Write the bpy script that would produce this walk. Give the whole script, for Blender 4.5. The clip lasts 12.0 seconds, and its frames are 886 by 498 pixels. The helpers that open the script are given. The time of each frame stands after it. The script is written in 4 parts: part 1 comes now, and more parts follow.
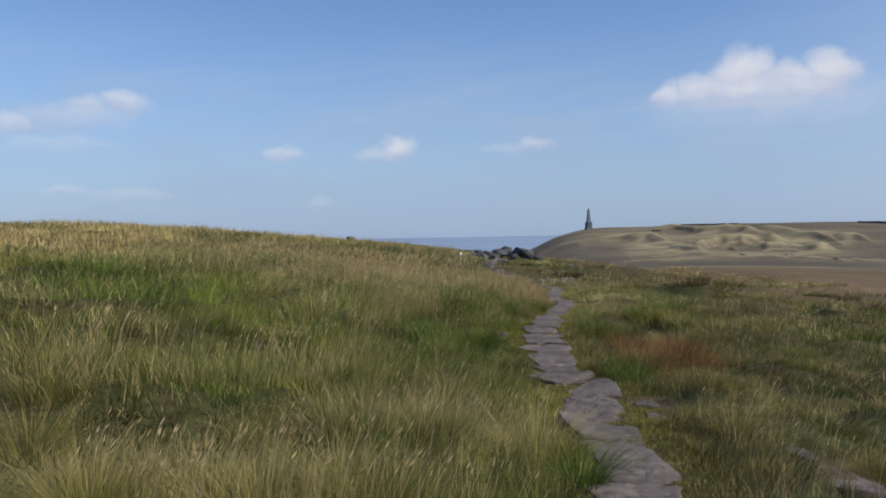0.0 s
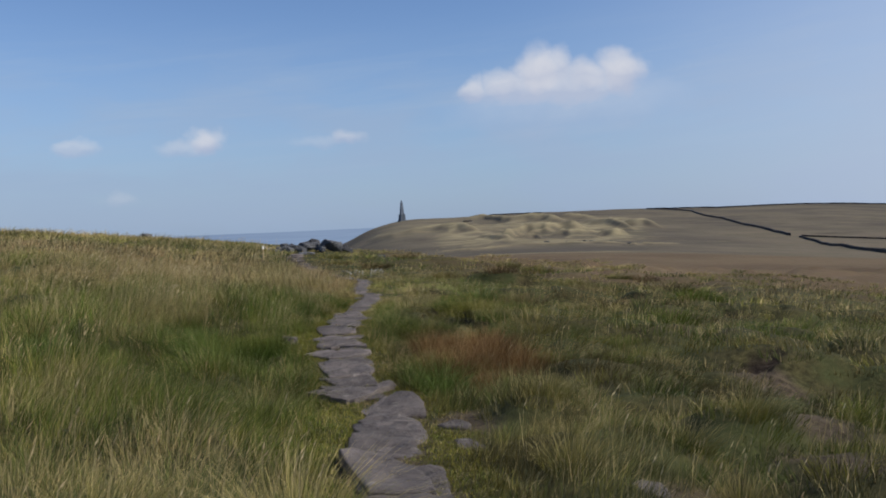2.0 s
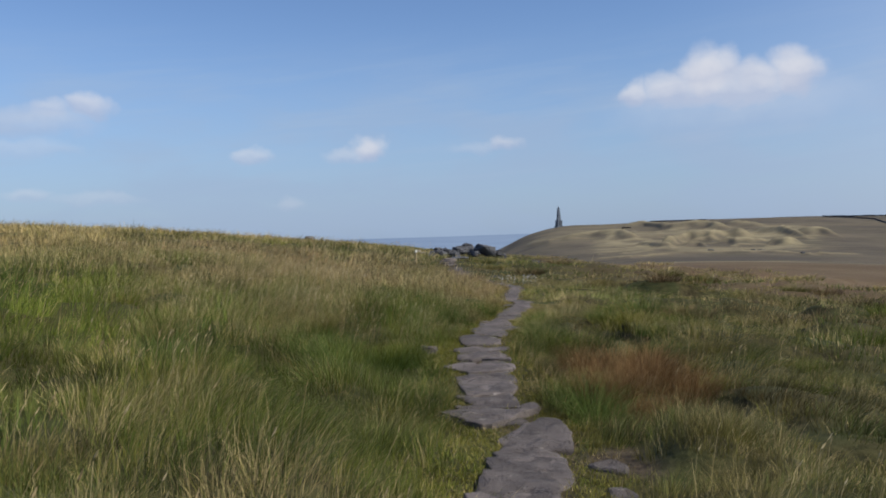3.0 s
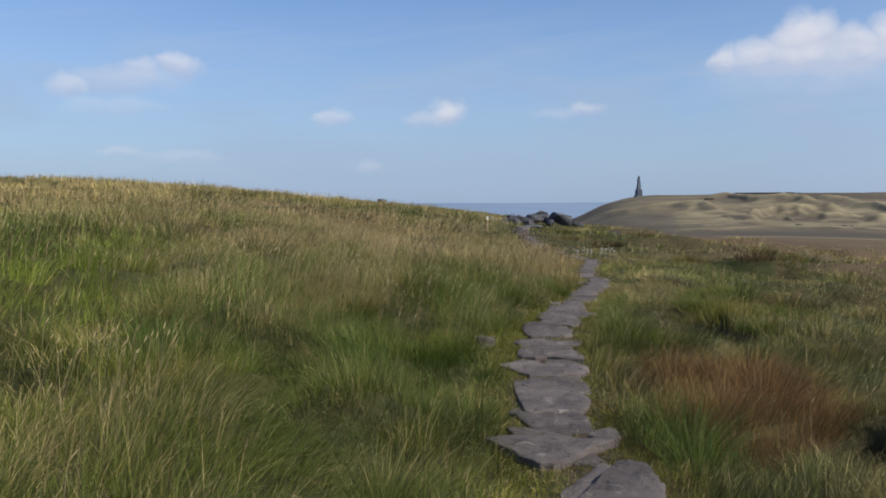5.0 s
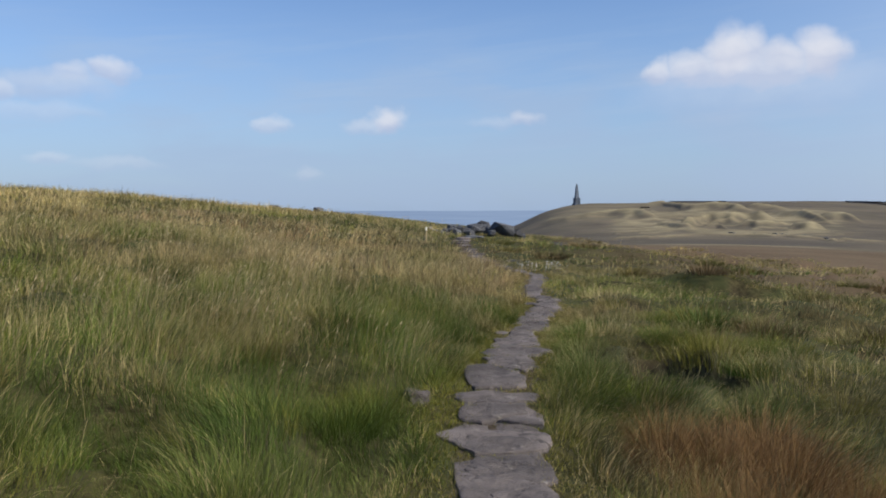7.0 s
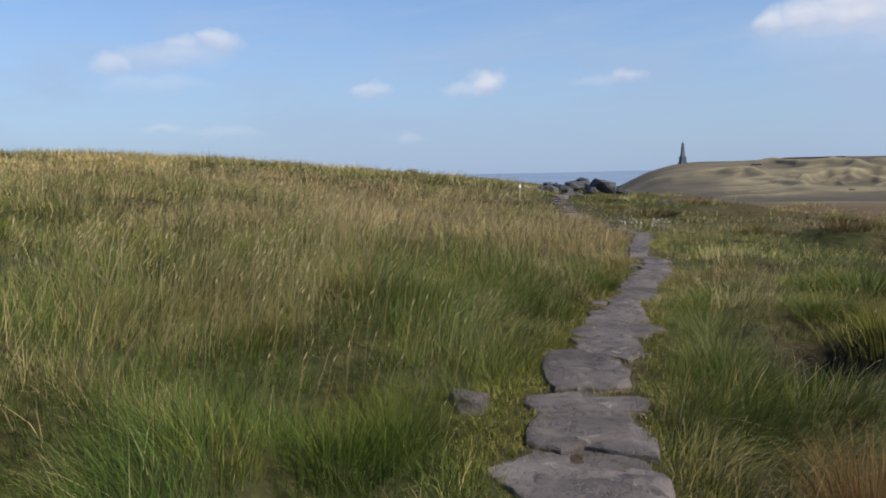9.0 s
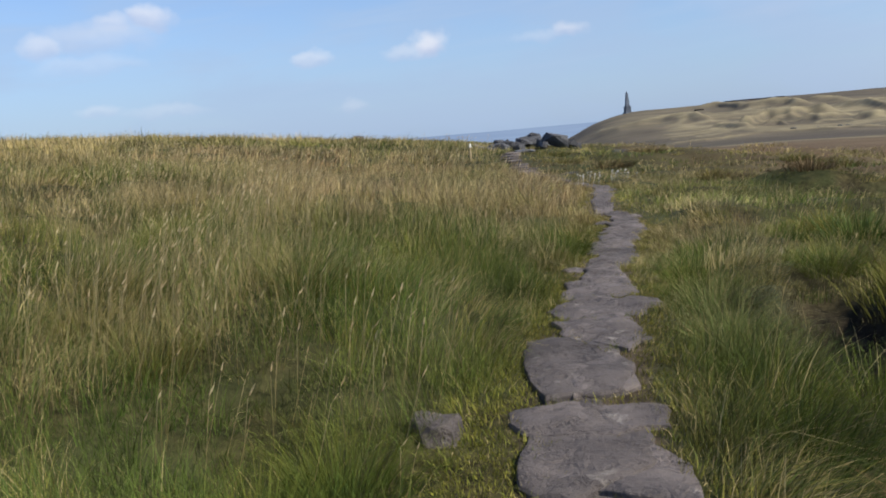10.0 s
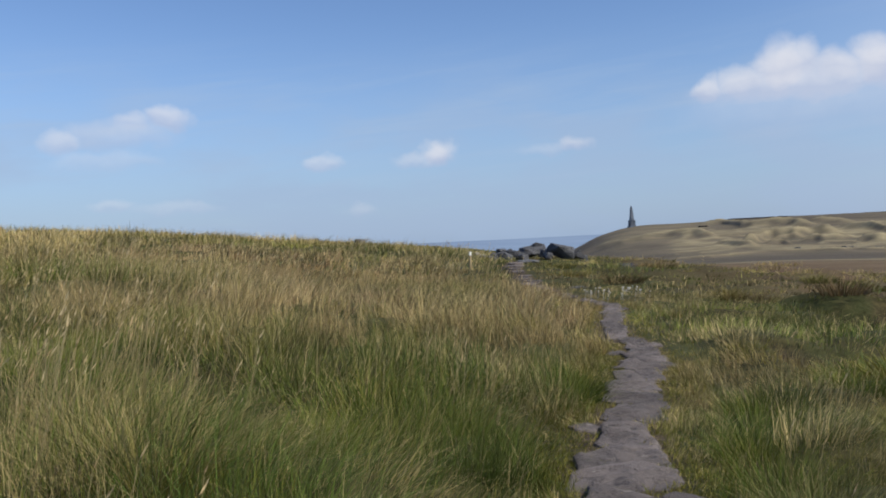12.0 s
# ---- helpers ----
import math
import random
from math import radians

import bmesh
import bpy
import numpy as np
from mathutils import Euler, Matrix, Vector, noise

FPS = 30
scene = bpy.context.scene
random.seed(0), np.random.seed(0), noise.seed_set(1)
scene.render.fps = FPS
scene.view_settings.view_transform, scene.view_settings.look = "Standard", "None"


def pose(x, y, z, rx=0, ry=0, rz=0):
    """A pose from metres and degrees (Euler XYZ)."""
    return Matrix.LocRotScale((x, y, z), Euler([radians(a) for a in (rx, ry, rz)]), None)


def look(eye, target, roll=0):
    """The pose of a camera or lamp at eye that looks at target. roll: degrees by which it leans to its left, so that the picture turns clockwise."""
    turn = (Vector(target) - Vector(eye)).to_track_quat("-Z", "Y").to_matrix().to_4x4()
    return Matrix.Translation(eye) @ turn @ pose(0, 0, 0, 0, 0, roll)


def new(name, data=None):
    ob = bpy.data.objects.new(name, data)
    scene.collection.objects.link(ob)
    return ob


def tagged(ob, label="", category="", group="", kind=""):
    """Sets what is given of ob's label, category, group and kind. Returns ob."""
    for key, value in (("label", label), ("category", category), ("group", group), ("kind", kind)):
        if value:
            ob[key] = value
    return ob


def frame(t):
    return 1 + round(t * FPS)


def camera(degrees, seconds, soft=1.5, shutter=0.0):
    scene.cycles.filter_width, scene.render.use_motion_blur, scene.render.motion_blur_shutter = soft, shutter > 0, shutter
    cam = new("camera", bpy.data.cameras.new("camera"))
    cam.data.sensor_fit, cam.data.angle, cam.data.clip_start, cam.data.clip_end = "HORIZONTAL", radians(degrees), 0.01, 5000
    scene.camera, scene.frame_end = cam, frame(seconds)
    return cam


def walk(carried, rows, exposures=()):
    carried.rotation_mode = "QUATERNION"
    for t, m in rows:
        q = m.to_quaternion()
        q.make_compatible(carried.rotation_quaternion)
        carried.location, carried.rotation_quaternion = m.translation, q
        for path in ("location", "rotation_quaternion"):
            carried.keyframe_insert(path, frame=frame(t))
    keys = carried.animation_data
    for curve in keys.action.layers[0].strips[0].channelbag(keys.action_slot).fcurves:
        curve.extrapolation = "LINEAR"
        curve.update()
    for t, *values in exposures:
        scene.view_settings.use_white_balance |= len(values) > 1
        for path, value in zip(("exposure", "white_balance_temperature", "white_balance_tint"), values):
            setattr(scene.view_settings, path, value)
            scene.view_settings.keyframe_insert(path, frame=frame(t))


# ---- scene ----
cam = camera(57.0, 12.0, soft=1.85)
PATH = [
    (0, (0.082, 0.812, 1.663), (0.07, 2.812, 1.627), -1.0),
    (0.5, (0.165, 1.451, 1.599), (0.291, 3.446, 1.524), -1.5),
    (1, (0.324, 2.009, 1.537), (0.941, 3.905, 1.384), -1.3),
    (1.5, (0.465, 2.316, 1.555), (1.044, 4.226, 1.421), -1.7),
    (2, (0.612, 2.752, 1.528), (1.047, 4.703, 1.462), -2.4),
    (2.5, (0.764, 3.243, 1.474), (0.99, 5.229, 1.39), -1.7),
    (3, (0.857, 3.752, 1.47), (0.915, 5.75, 1.432), -1.8),
    (3.2, (0.895, 3.883, 1.492), (0.914, 5.883, 1.451), -0.7),
    (4.8, (1.028, 5.275, 1.534), (0.944, 7.272, 1.468), 0.2),
    (5, (1.051, 5.509, 1.492), (0.923, 7.502, 1.372), -0.2),
    (5.5, (1.071, 6.017, 1.491), (0.944, 8.008, 1.361), 0.2),
    (6, (1.153, 6.584, 1.504), (1.107, 8.58, 1.395), -0.8),
    (6.5, (1.128, 6.915, 1.56), (1.139, 8.912, 1.464), -0.6),
    (6.7, (1.083, 7.057, 1.585), (1.104, 9.055, 1.490), -0.2),
    (8.3, (1.321, 9.053, 1.399), (1.229, 11.043, 1.221), -0.4),
    (8.5, (1.338, 9.22, 1.423), (1.105, 11.198, 1.242), -1.4),
    (9, (1.34, 9.546, 1.311), (1.111, 11.524, 1.123), -1.3),
    (9.5, (1.311, 10.005, 1.274), (1.124, 11.984, 1.057), -0.45),
    (10, (1.248, 10.705, 1.269), (1.126, 12.682, 0.987), -5.0),
    (10.5, (1.268, 11.085, 1.342), (1.164, 13.064, 1.071), -4.2),
    (11, (1.343, 11.52, 1.394), (1.235, 13.506, 1.184), -3.4),
    (11.5, (1.275, 11.989, 1.344), (1.215, 13.982, 1.192), -3.0),
    (12, (1.386, 12.63, 1.253), (1.272, 14.627, 1.229), -2.8),
]
walk(cam, [(t, look(eye, target, roll)) for t, eye, target, roll in PATH],
     exposures=((0, -0.03), (1, -0.06), (2, -0.14), (2.5, -0.15), (3, -0.06), (5, 0.0), (6.5, 0.05), (8.5, 0.08), (9.5, 0.13), (10, 0.21), (10.5, 0.24), (11, 0.14), (11.5, 0.08), (12, 0.02)))

# ---- world, sun, exposure ----
SUN_AZ, SUN_EL = 114.0, 43.0      # degrees to the right of straight ahead (+y), and above the horizon


def sun_light():
    data = bpy.data.lights.new("sun", "SUN")
    data.energy, data.angle, data.color = 4.9, radians(1.2), (1.0, 0.92, 0.78)
    ob = new("sun", data)
    a, e = radians(SUN_AZ), radians(SUN_EL)
    d = Vector((math.sin(a) * math.cos(e), math.cos(a) * math.cos(e), math.sin(e)))
    ob.matrix_world = look(d * 50, (0, 0, 0))


class Nodes:
    """Small helper round a node tree."""

    def __init__(self, tree):
        self.tree, self.nodes = tree, tree.nodes

    def link(self, value, socket):
        if isinstance(value, bpy.types.NodeSocket):
            self.tree.links.new(value, socket)
        elif isinstance(value, (tuple, list)) and len(value) == 3 and socket.type == "RGBA":
            socket.default_value = (*value, 1.0)
        else:
            socket.default_value = value

    def math(self, op, a, b=0.0, c=0.0, clamp=False):
        n = self.nodes.new("ShaderNodeMath")
        n.operation, n.use_clamp = op, clamp
        for value, socket in zip((a, b, c), n.inputs):
            self.link(value, socket)
        return n.outputs[0]

    def ramp(self, value, low, high, to_low=0.0, to_high=1.0, smooth=True):
        n = self.nodes.new("ShaderNodeMapRange")
        n.interpolation_type = "SMOOTHSTEP" if smooth else "LINEAR"
        for v, k in zip((value, low, high, to_low, to_high), range(5)):
            self.link(v, n.inputs[k])
        return n.outputs[0]

    def mix(self, fac, a, b, blend="MIX"):
        n = self.nodes.new("ShaderNodeMix")
        n.data_type, n.blend_type = "RGBA", blend
        self.link(fac, n.inputs[0]), self.link(a, n.inputs[6]), self.link(b, n.inputs[7])
        return n.outputs[2]

    def noise(self, vector, scale, detail=4.0, rough=0.55, distortion=0.0):
        n = self.nodes.new("ShaderNodeTexNoise")
        self.link(vector, n.inputs["Vector"])
        n.inputs["Scale"].default_value, n.inputs["Detail"].default_value = scale, detail
        n.inputs["Roughness"].default_value, n.inputs["Distortion"].default_value = rough, distortion
        return n.outputs["Fac"]

    def scaled(self, vector, sx, sy, sz):
        n = self.nodes.new("ShaderNodeVectorMath")
        n.operation = "MULTIPLY"
        self.link(vector, n.inputs[0])
        n.inputs[1].default_value = (sx, sy, sz)
        return n.outputs[0]

    def attribute(self, name, output="Fac"):
        n = self.nodes.new("ShaderNodeAttribute")
        n.attribute_name = name
        return n.outputs[output]


def sky_world():
    world = bpy.data.worlds.new("summer_sky")
    scene.world = world
    world.use_nodes = True
    tree = world.node_tree
    tree.nodes.clear()
    k = Nodes(tree)
    sky = tree.nodes.new("ShaderNodeTexSky")
    sky.sky_type, sky.sun_disc = "NISHITA", False
    sky.sun_elevation, sky.sun_rotation = radians(SUN_EL), radians(SUN_AZ)
    sky.altitude, sky.air_density, sky.dust_density, sky.ozone_density = 400, 1.0, 0.6, 1.5
    coord = tree.nodes.new("ShaderNodeTexCoord").outputs["Generated"]
    axis = tree.nodes.new("ShaderNodeSeparateXYZ")
    k.link(coord, axis.inputs[0])
    x, y, z = axis.outputs
    az = k.math("MULTIPLY", k.math("ARCTAN2", x, y), 57.2958)
    el = k.math("MULTIPLY", k.math("ARCSINE", z), 57.2958)
    # ruffled copies of the two angles, for the clouds' edges
    ruffle = k.math("SUBTRACT", k.noise(coord, 26.0, 4.5, 0.5), 0.5)
    ruffle2 = k.math("SUBTRACT", k.noise(k.scaled(coord, -1.0, 1.0, 1.3), 27.0, 3.5, 0.5), 0.5)
    az_r = k.math("MULTIPLY_ADD", ruffle, 2.4, az)
    el_r = k.math("MULTIPLY_ADD", ruffle2, 1.7, el)

    def puff(a, e, w, h, weight):
        """One rounded lobe of a cloud, flatter below than above; its cover and its sunlit part."""
        u = k.math("DIVIDE", k.math("SUBTRACT", az_r, a), w)
        v0 = k.math("SUBTRACT", el_r, e)
        v = k.math("DIVIDE", k.math("MAXIMUM", v0, k.math("MULTIPLY", v0, -1.25)), h)
        d = k.math("ADD", k.math("MULTIPLY", u, u), k.math("MULTIPLY", v, v))
        cover = k.math("MULTIPLY", k.ramp(d, 0.0, 1.35, 1.0, 0.0), weight)
        return cover, k.math("MULTIPLY", cover, k.ramp(k.math("DIVIDE", v0, h), -0.55, 0.5))

    total, bright = None, None
    for lobe in CLOUDS:
        p, q = puff(*lobe)
        total = p if total is None else k.math("MAXIMUM", total, p)
        bright = q if bright is None else k.math("MAXIMUM", bright, q)
    # long thin veils, tilted a little, and broad milky patches low in the sky
    tilted = k.nodes.new("ShaderNodeCombineXYZ")
    k.link(k.math("MULTIPLY", az, 0.045), tilted.inputs[0])
    k.link(k.math("MULTIPLY", k.math("SUBTRACT", el, k.math("MULTIPLY", az, 0.09)), 0.5), tilted.inputs[1])
    veil = k.noise(tilted.outputs[0], 1.6, 6.0, 0.6, 0.4)
    veil = k.math("MULTIPLY", k.ramp(veil, 0.44, 0.72), k.math("MULTIPLY", k.ramp(el, 1.0, 4.0), k.ramp(el, 9.0, 15.0, 1.0, 0.0)))
    milky = k.noise(k.scaled(coord, 3.0, 3.0, 9.0), 2.1, 4.0, 0.5, 0.2)
    milky = k.math("MULTIPLY", k.ramp(milky, 0.38, 0.66), k.ramp(el, 6.0, 14.0, 1.0, 0.0))
    # the clear sky: deeper above, hazy near the horizon
    haze = k.ramp(el, -2.0, 16.0, 1.0, 0.0)
    tinted = k.mix(1.0, sky.outputs[0], SKY_TINT, "MULTIPLY")
    clear = k.mix(k.math("MULTIPLY", haze, 0.82), tinted, HAZE)
    clear = k.mix(k.math("MULTIPLY", milky, 0.5), clear, MILK)
    clear = k.mix(k.math("MULTIPLY", veil, 0.26), clear, VEIL)
    # brighter haze on the sun's side
    clear = k.mix(k.math("MULTIPLY", k.ramp(az, 14.0, 60.0), k.ramp(el, 4.0, 40.0, 0.8, 0.0)), clear, SUN_HAZE)
    body = k.noise(coord, 17.0, 4.0, 0.55)
    sunny = k.math("DIVIDE", bright, k.math("MAXIMUM", total, 0.02))
    sunny = k.math("MULTIPLY", sunny, k.ramp(body, 0.2, 0.65, 0.55, 1.0))
    lit = k.mix(sunny, CLOUD_DARK, CLOUD_LIT)
    full = k.mix(total, clear, lit)
    back = tree.nodes.new("ShaderNodeBackground")
    back.inputs["Strength"].default_value = 0.1
    k.link(full, back.inputs["Color"])
    k.link(back.outputs[0], tree.nodes.new("ShaderNodeOutputWorld").inputs["Surface"])


# lobes: azimuth, elevation, half width, half height (degrees), density
CLOUDS = [
    (15.3, 8.9, 1.2, 1.2, 0.75), (17.6, 9.0, 2.2, 1.5, 0.8), (19.8, 9.6, 1.9, 2.3, 0.95), (21.0, 9.9, 1.2, 1.7, 0.8),
    (22.9, 9.3, 2.4, 1.5, 0.85), (25.2, 9.4, 1.6, 2.0, 0.95), (20.6, 8.7, 6.4, 1.4, 0.75), (21.5, 7.4, 8.5, 2.2, 0.26),
    (-3.4, 5.9, 1.4, 1.1, 0.8), (-4.8, 5.6, 1.8, 0.7, 0.36), (6.2, 6.1, 1.3, 0.7, 0.5), (4.4, 5.9, 2.0, 0.6, 0.22),
    (-11.3, 5.5, 1.5, 0.7, 0.45), (-21.4, 8.7, 1.5, 1.0, 0.66), (-23.6, 8.3, 1.4, 0.9, 0.5), (-24.6, 7.6, 4.0, 1.2, 0.34),
    (-28.0, 7.2, 1.3, 1.1, 0.5), (-25.5, 6.0, 3.2, 0.8, 0.25), (-25.0, 3.2, 1.6, 0.6, 0.3), (-21.0, 2.9, 3.2, 0.6, 0.22), (-8.8, 2.4, 1.2, 0.5, 0.22),
]
SKY_TINT = (0.98, 1.12, 1.36)
HAZE = (3.0, 4.15, 6.2)
VEIL = (4.0, 5.2, 7.0)
SUN_HAZE = (5.2, 6.1, 7.9)
MILK = (3.6, 4.7, 6.6)
CLOUD_DARK = (4.6, 5.2, 6.9)
CLOUD_LIT = (7.6, 7.7, 8.3)
sun_light()
sky_world()


# ---- materials ----
def material(name):
    m = bpy.data.materials.new(name)
    m.use_nodes = True
    k = Nodes(m.node_tree)
    shader = m.node_tree.nodes["Principled BSDF"]
    shader.inputs["Specular IOR Level"].default_value = 0.25
    return m, k, shader


def bump(k, shader, height, strength, distance):
    n = k.nodes.new("ShaderNodeBump")
    n.inputs["Strength"].default_value, n.inputs["Distance"].default_value = strength, distance
    k.link(height, n.inputs["Height"])
    k.link(n.outputs[0], shader.inputs["Normal"])


def object_coord(k):
    return k.nodes.new("ShaderNodeTexCoord").outputs["Object"]


def ground_material():
    m, k, shader = material("moorland_ground")
    co = object_coord(k)
    fine, mid, big = k.noise(co, 9.0, 6, 0.65), k.noise(co, 0.9, 5, 0.6), k.noise(co, 0.045, 5, 0.6)
    huge = k.noise(k.scaled(co, 1.0, 0.6, 1.0), 0.011, 6, 0.6)
    thatch = k.mix(k.ramp(fine, 0.3, 0.7), (0.022, 0.021, 0.009), (0.075, 0.066, 0.028))
    thatch = k.mix(k.ramp(mid, 0.4, 0.7), thatch, (0.050, 0.058, 0.022))
    plain = k.mix(k.ramp(big, 0.35, 0.65), (0.098, 0.067, 0.043), (0.138, 0.098, 0.062))
    plain = k.mix(k.math("MULTIPLY", k.ramp(mid, 0.35, 0.75), 0.35), plain, (0.10, 0.095, 0.05))
    hill = k.mix(k.ramp(huge, 0.38, 0.62), (0.080, 0.069, 0.055), (0.130, 0.108, 0.078))
    hill = k.mix(k.math("MULTIPLY", k.ramp(big, 0.45, 0.7), 0.5), hill, (0.080, 0.076, 0.048))
    buff = k.mix(k.ramp(big, 0.3, 0.7), (0.20, 0.172, 0.10), (0.38, 0.325, 0.195))
    peat = k.mix(k.ramp(fine, 0.3, 0.7), (0.018, 0.013, 0.010), (0.055, 0.040, 0.028))
    soil = k.mix(k.ramp(fine, 0.3, 0.72), (0.036, 0.028, 0.020), (0.105, 0.082, 0.056))
    streak = k.noise(k.scaled(co, 0.35, 1.0, 2.0), 0.05, 7, 0.68, 0.6)
    hill = k.mix(k.math("MULTIPLY", k.ramp(streak, 0.52, 0.68), 0.6), hill, (0.165, 0.135, 0.088))
    hill = k.mix(k.math("MULTIPLY", k.ramp(streak, 0.30, 0.44, 1.0, 0.0), 0.6), hill, (0.050, 0.043, 0.034))
    plain = k.mix(k.math("MULTIPLY", k.ramp(streak, 0.5, 0.7), 0.4), plain, (0.150, 0.120, 0.072))
    c = k.mix(k.attribute("plain"), thatch, plain)
    c = k.mix(k.attribute("hill"), c, hill)
    c = k.mix(k.attribute("buff"), c, buff)
    c = k.mix(k.attribute("soil"), c, soil)
    c = k.mix(k.attribute("peat"), c, peat)
    k.link(c, shader.inputs["Base Color"])
    shader.inputs["Roughness"].default_value = 0.95
    shader.inputs["Specular IOR Level"].default_value = 0.1
    bump(k, shader, k.math("ADD", fine, k.math("MULTIPLY", mid, 3.0)), 0.6, 0.06)
    return m


def grass_material():
    m, k, shader = material("moor_grass")
    colour = k.attribute("shade", "Color")
    geo = k.nodes.new("ShaderNodeNewGeometry").outputs["Random Per Island"]
    colour = k.mix(1.0, colour, k.mix(geo, (0.86, 0.87, 0.86), (1.14, 1.13, 1.13)), "MULTIPLY")
    k.link(colour, shader.inputs["Base Color"])
    shader.inputs["Roughness"].default_value = 0.55
    shader.inputs["Specular IOR Level"].default_value = 0.08
    thin = k.nodes.new("ShaderNodeBsdfTranslucent")
    k.link(colour, thin.inputs["Color"])
    both = k.nodes.new("ShaderNodeMixShader")
    both.inputs[0].default_value = 0.22
    k.link(shader.outputs[0], both.inputs[1]), k.link(thin.outputs[0], both.inputs[2])
    k.link(both.outputs[0], k.nodes["Material Output"].inputs["Surface"])
    return m


def stone_material(name, dark, light, lichen, lichen_amount, scale=1.0, vary=0.25):
    m, k, shader = material(name)
    co = object_coord(k)
    rnd = k.nodes.new("ShaderNodeObjectInfo").outputs["Random"]
    shifted = k.nodes.new("ShaderNodeVectorMath")
    shifted.operation = "ADD"
    k.link(co, shifted.inputs[0])
    mul = k.math("MULTIPLY", rnd, 37.0)
    comb = k.nodes.new("ShaderNodeCombineXYZ")
    for s in comb.inputs:
        k.link(mul, s)
    k.link(comb.outputs[0], shifted.inputs[1])
    v = shifted.outputs[0]
    grain, blot, wide = k.noise(v, 60 * scale, 5, 0.7), k.noise(v, 7 * scale, 6, 0.62, 0.4), k.noise(v, 1.8 * scale, 4, 0.55)
    c = k.mix(k.ramp(wide, 0.3, 0.7), dark, light)
    c = k.mix(k.math("MULTIPLY", k.ramp(grain, 0.35, 0.7), 0.35), c, light)
    c = k.mix(k.math("MULTIPLY", k.ramp(blot, 0.60, 0.72), lichen_amount), c, lichen)
    stain = k.mix(k.math("MULTIPLY", k.ramp(blot, 0.30, 0.42, 1.0, 0.0), 0.6), c, (dark[0] * 0.5, dark[1] * 0.5, dark[2] * 0.5))
    c = k.mix(1.0, stain, k.mix(rnd, (1 - vary,) * 3, (1 + vary,) * 3), "MULTIPLY")
    k.link(c, shader.inputs["Base Color"])
    k.link(k.ramp(blot, 0.3, 0.7, 0.75, 0.95), shader.inputs["Roughness"])
    crack = k.noise(k.scaled(v, 1.0, 1.5, 1.0), 4.5 * scale, 6, 0.75, 0.15)
    h = k.math("ADD", k.math("MULTIPLY", grain, 0.45), k.math("ADD", blot, k.math("MULTIPLY", k.ramp(crack, 0.34, 0.52), 0.8)))
    bump(k, shader, h, 0.75, 0.026 / scale)
    return m


def plain_material(name, a, b, scale, rough=0.8):
    m, k, shader = material(name)
    co = object_coord(k)
    k.link(k.mix(k.ramp(k.noise(co, scale, 5, 0.6), 0.3, 0.7), a, b), shader.inputs["Base Color"])
    shader.inputs["Roughness"].default_value = rough
    bump(k, shader, k.noise(co, scale * 4, 4, 0.6), 0.3, 0.3 / scale)
    return m


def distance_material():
    """Far blue lowland, a plain backdrop kilometres away, its distance haze painted as a glow."""
    m = bpy.data.materials.new("hazy_glowing_lowland")
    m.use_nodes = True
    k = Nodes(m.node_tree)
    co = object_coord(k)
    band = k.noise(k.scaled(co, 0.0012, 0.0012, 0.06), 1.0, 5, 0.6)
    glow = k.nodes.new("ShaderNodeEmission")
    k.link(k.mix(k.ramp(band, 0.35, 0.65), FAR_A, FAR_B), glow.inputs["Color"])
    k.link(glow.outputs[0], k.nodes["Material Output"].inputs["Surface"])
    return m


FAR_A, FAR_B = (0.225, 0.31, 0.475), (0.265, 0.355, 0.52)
GROUND = ground_material()
GRASS = grass_material()
SLAB = stone_material("gritstone_flag", (0.074, 0.064, 0.061), (0.150, 0.128, 0.119), (0.33, 0.30, 0.265), 0.7)
ROCK = stone_material("dark_gritstone", (0.034, 0.035, 0.039), (0.120, 0.123, 0.132), (0.24, 0.245, 0.245), 0.6, 0.35)
WALLSTONE = stone_material("blackened_wall_stone", (0.020, 0.019, 0.020), (0.05, 0.047, 0.046), (0.09, 0.09, 0.085), 0.3, 0.5)
PALE = stone_material("pale_stone", (0.30, 0.27, 0.22), (0.46, 0.42, 0.35), (0.55, 0.52, 0.46), 0.5)
# dark masonry, with the blue of distant haze painted into its colours
MONUMENT = stone_material("dark_hazed_masonry", (0.075, 0.092, 0.120), (0.115, 0.135, 0.17), (0.15, 0.165, 0.18), 0.3, 0.02)
WOOD = plain_material("weathered_post_wood", (0.30, 0.23, 0.12), (0.42, 0.33, 0.19), 14)
WHITE = plain_material("white_paint", (0.72, 0.70, 0.62), (0.82, 0.80, 0.74), 20)
COTTON = plain_material("cotton_tuft", (0.45, 0.43, 0.38), (0.62, 0.60, 0.55), 60)


# ---- shape of the land ----
def ease(v, xs, ys):
    """Smooth interpolation through knots."""
    xs, ys = np.asarray(xs, float), np.asarray(ys, float)
    v = np.clip(np.asarray(v, float), xs[0], xs[-1])
    i = np.clip(np.searchsorted(xs, v) - 1, 0, len(xs) - 2)
    slopes = np.gradient(ys, xs)
    h = xs[i + 1] - xs[i]
    u = (v - xs[i]) / h
    return ((1 + 2 * u) * (1 - u) ** 2 * ys[i] + u * (1 - u) ** 2 * h * slopes[i]
            + u * u * (3 - 2 * u) * ys[i + 1] + u * u * (u - 1) * h * slopes[i + 1])


def step(a, b, v):
    u = np.clip((np.asarray(v, float) - a) / (b - a), 0, 1)
    return u * u * (3 - 2 * u)


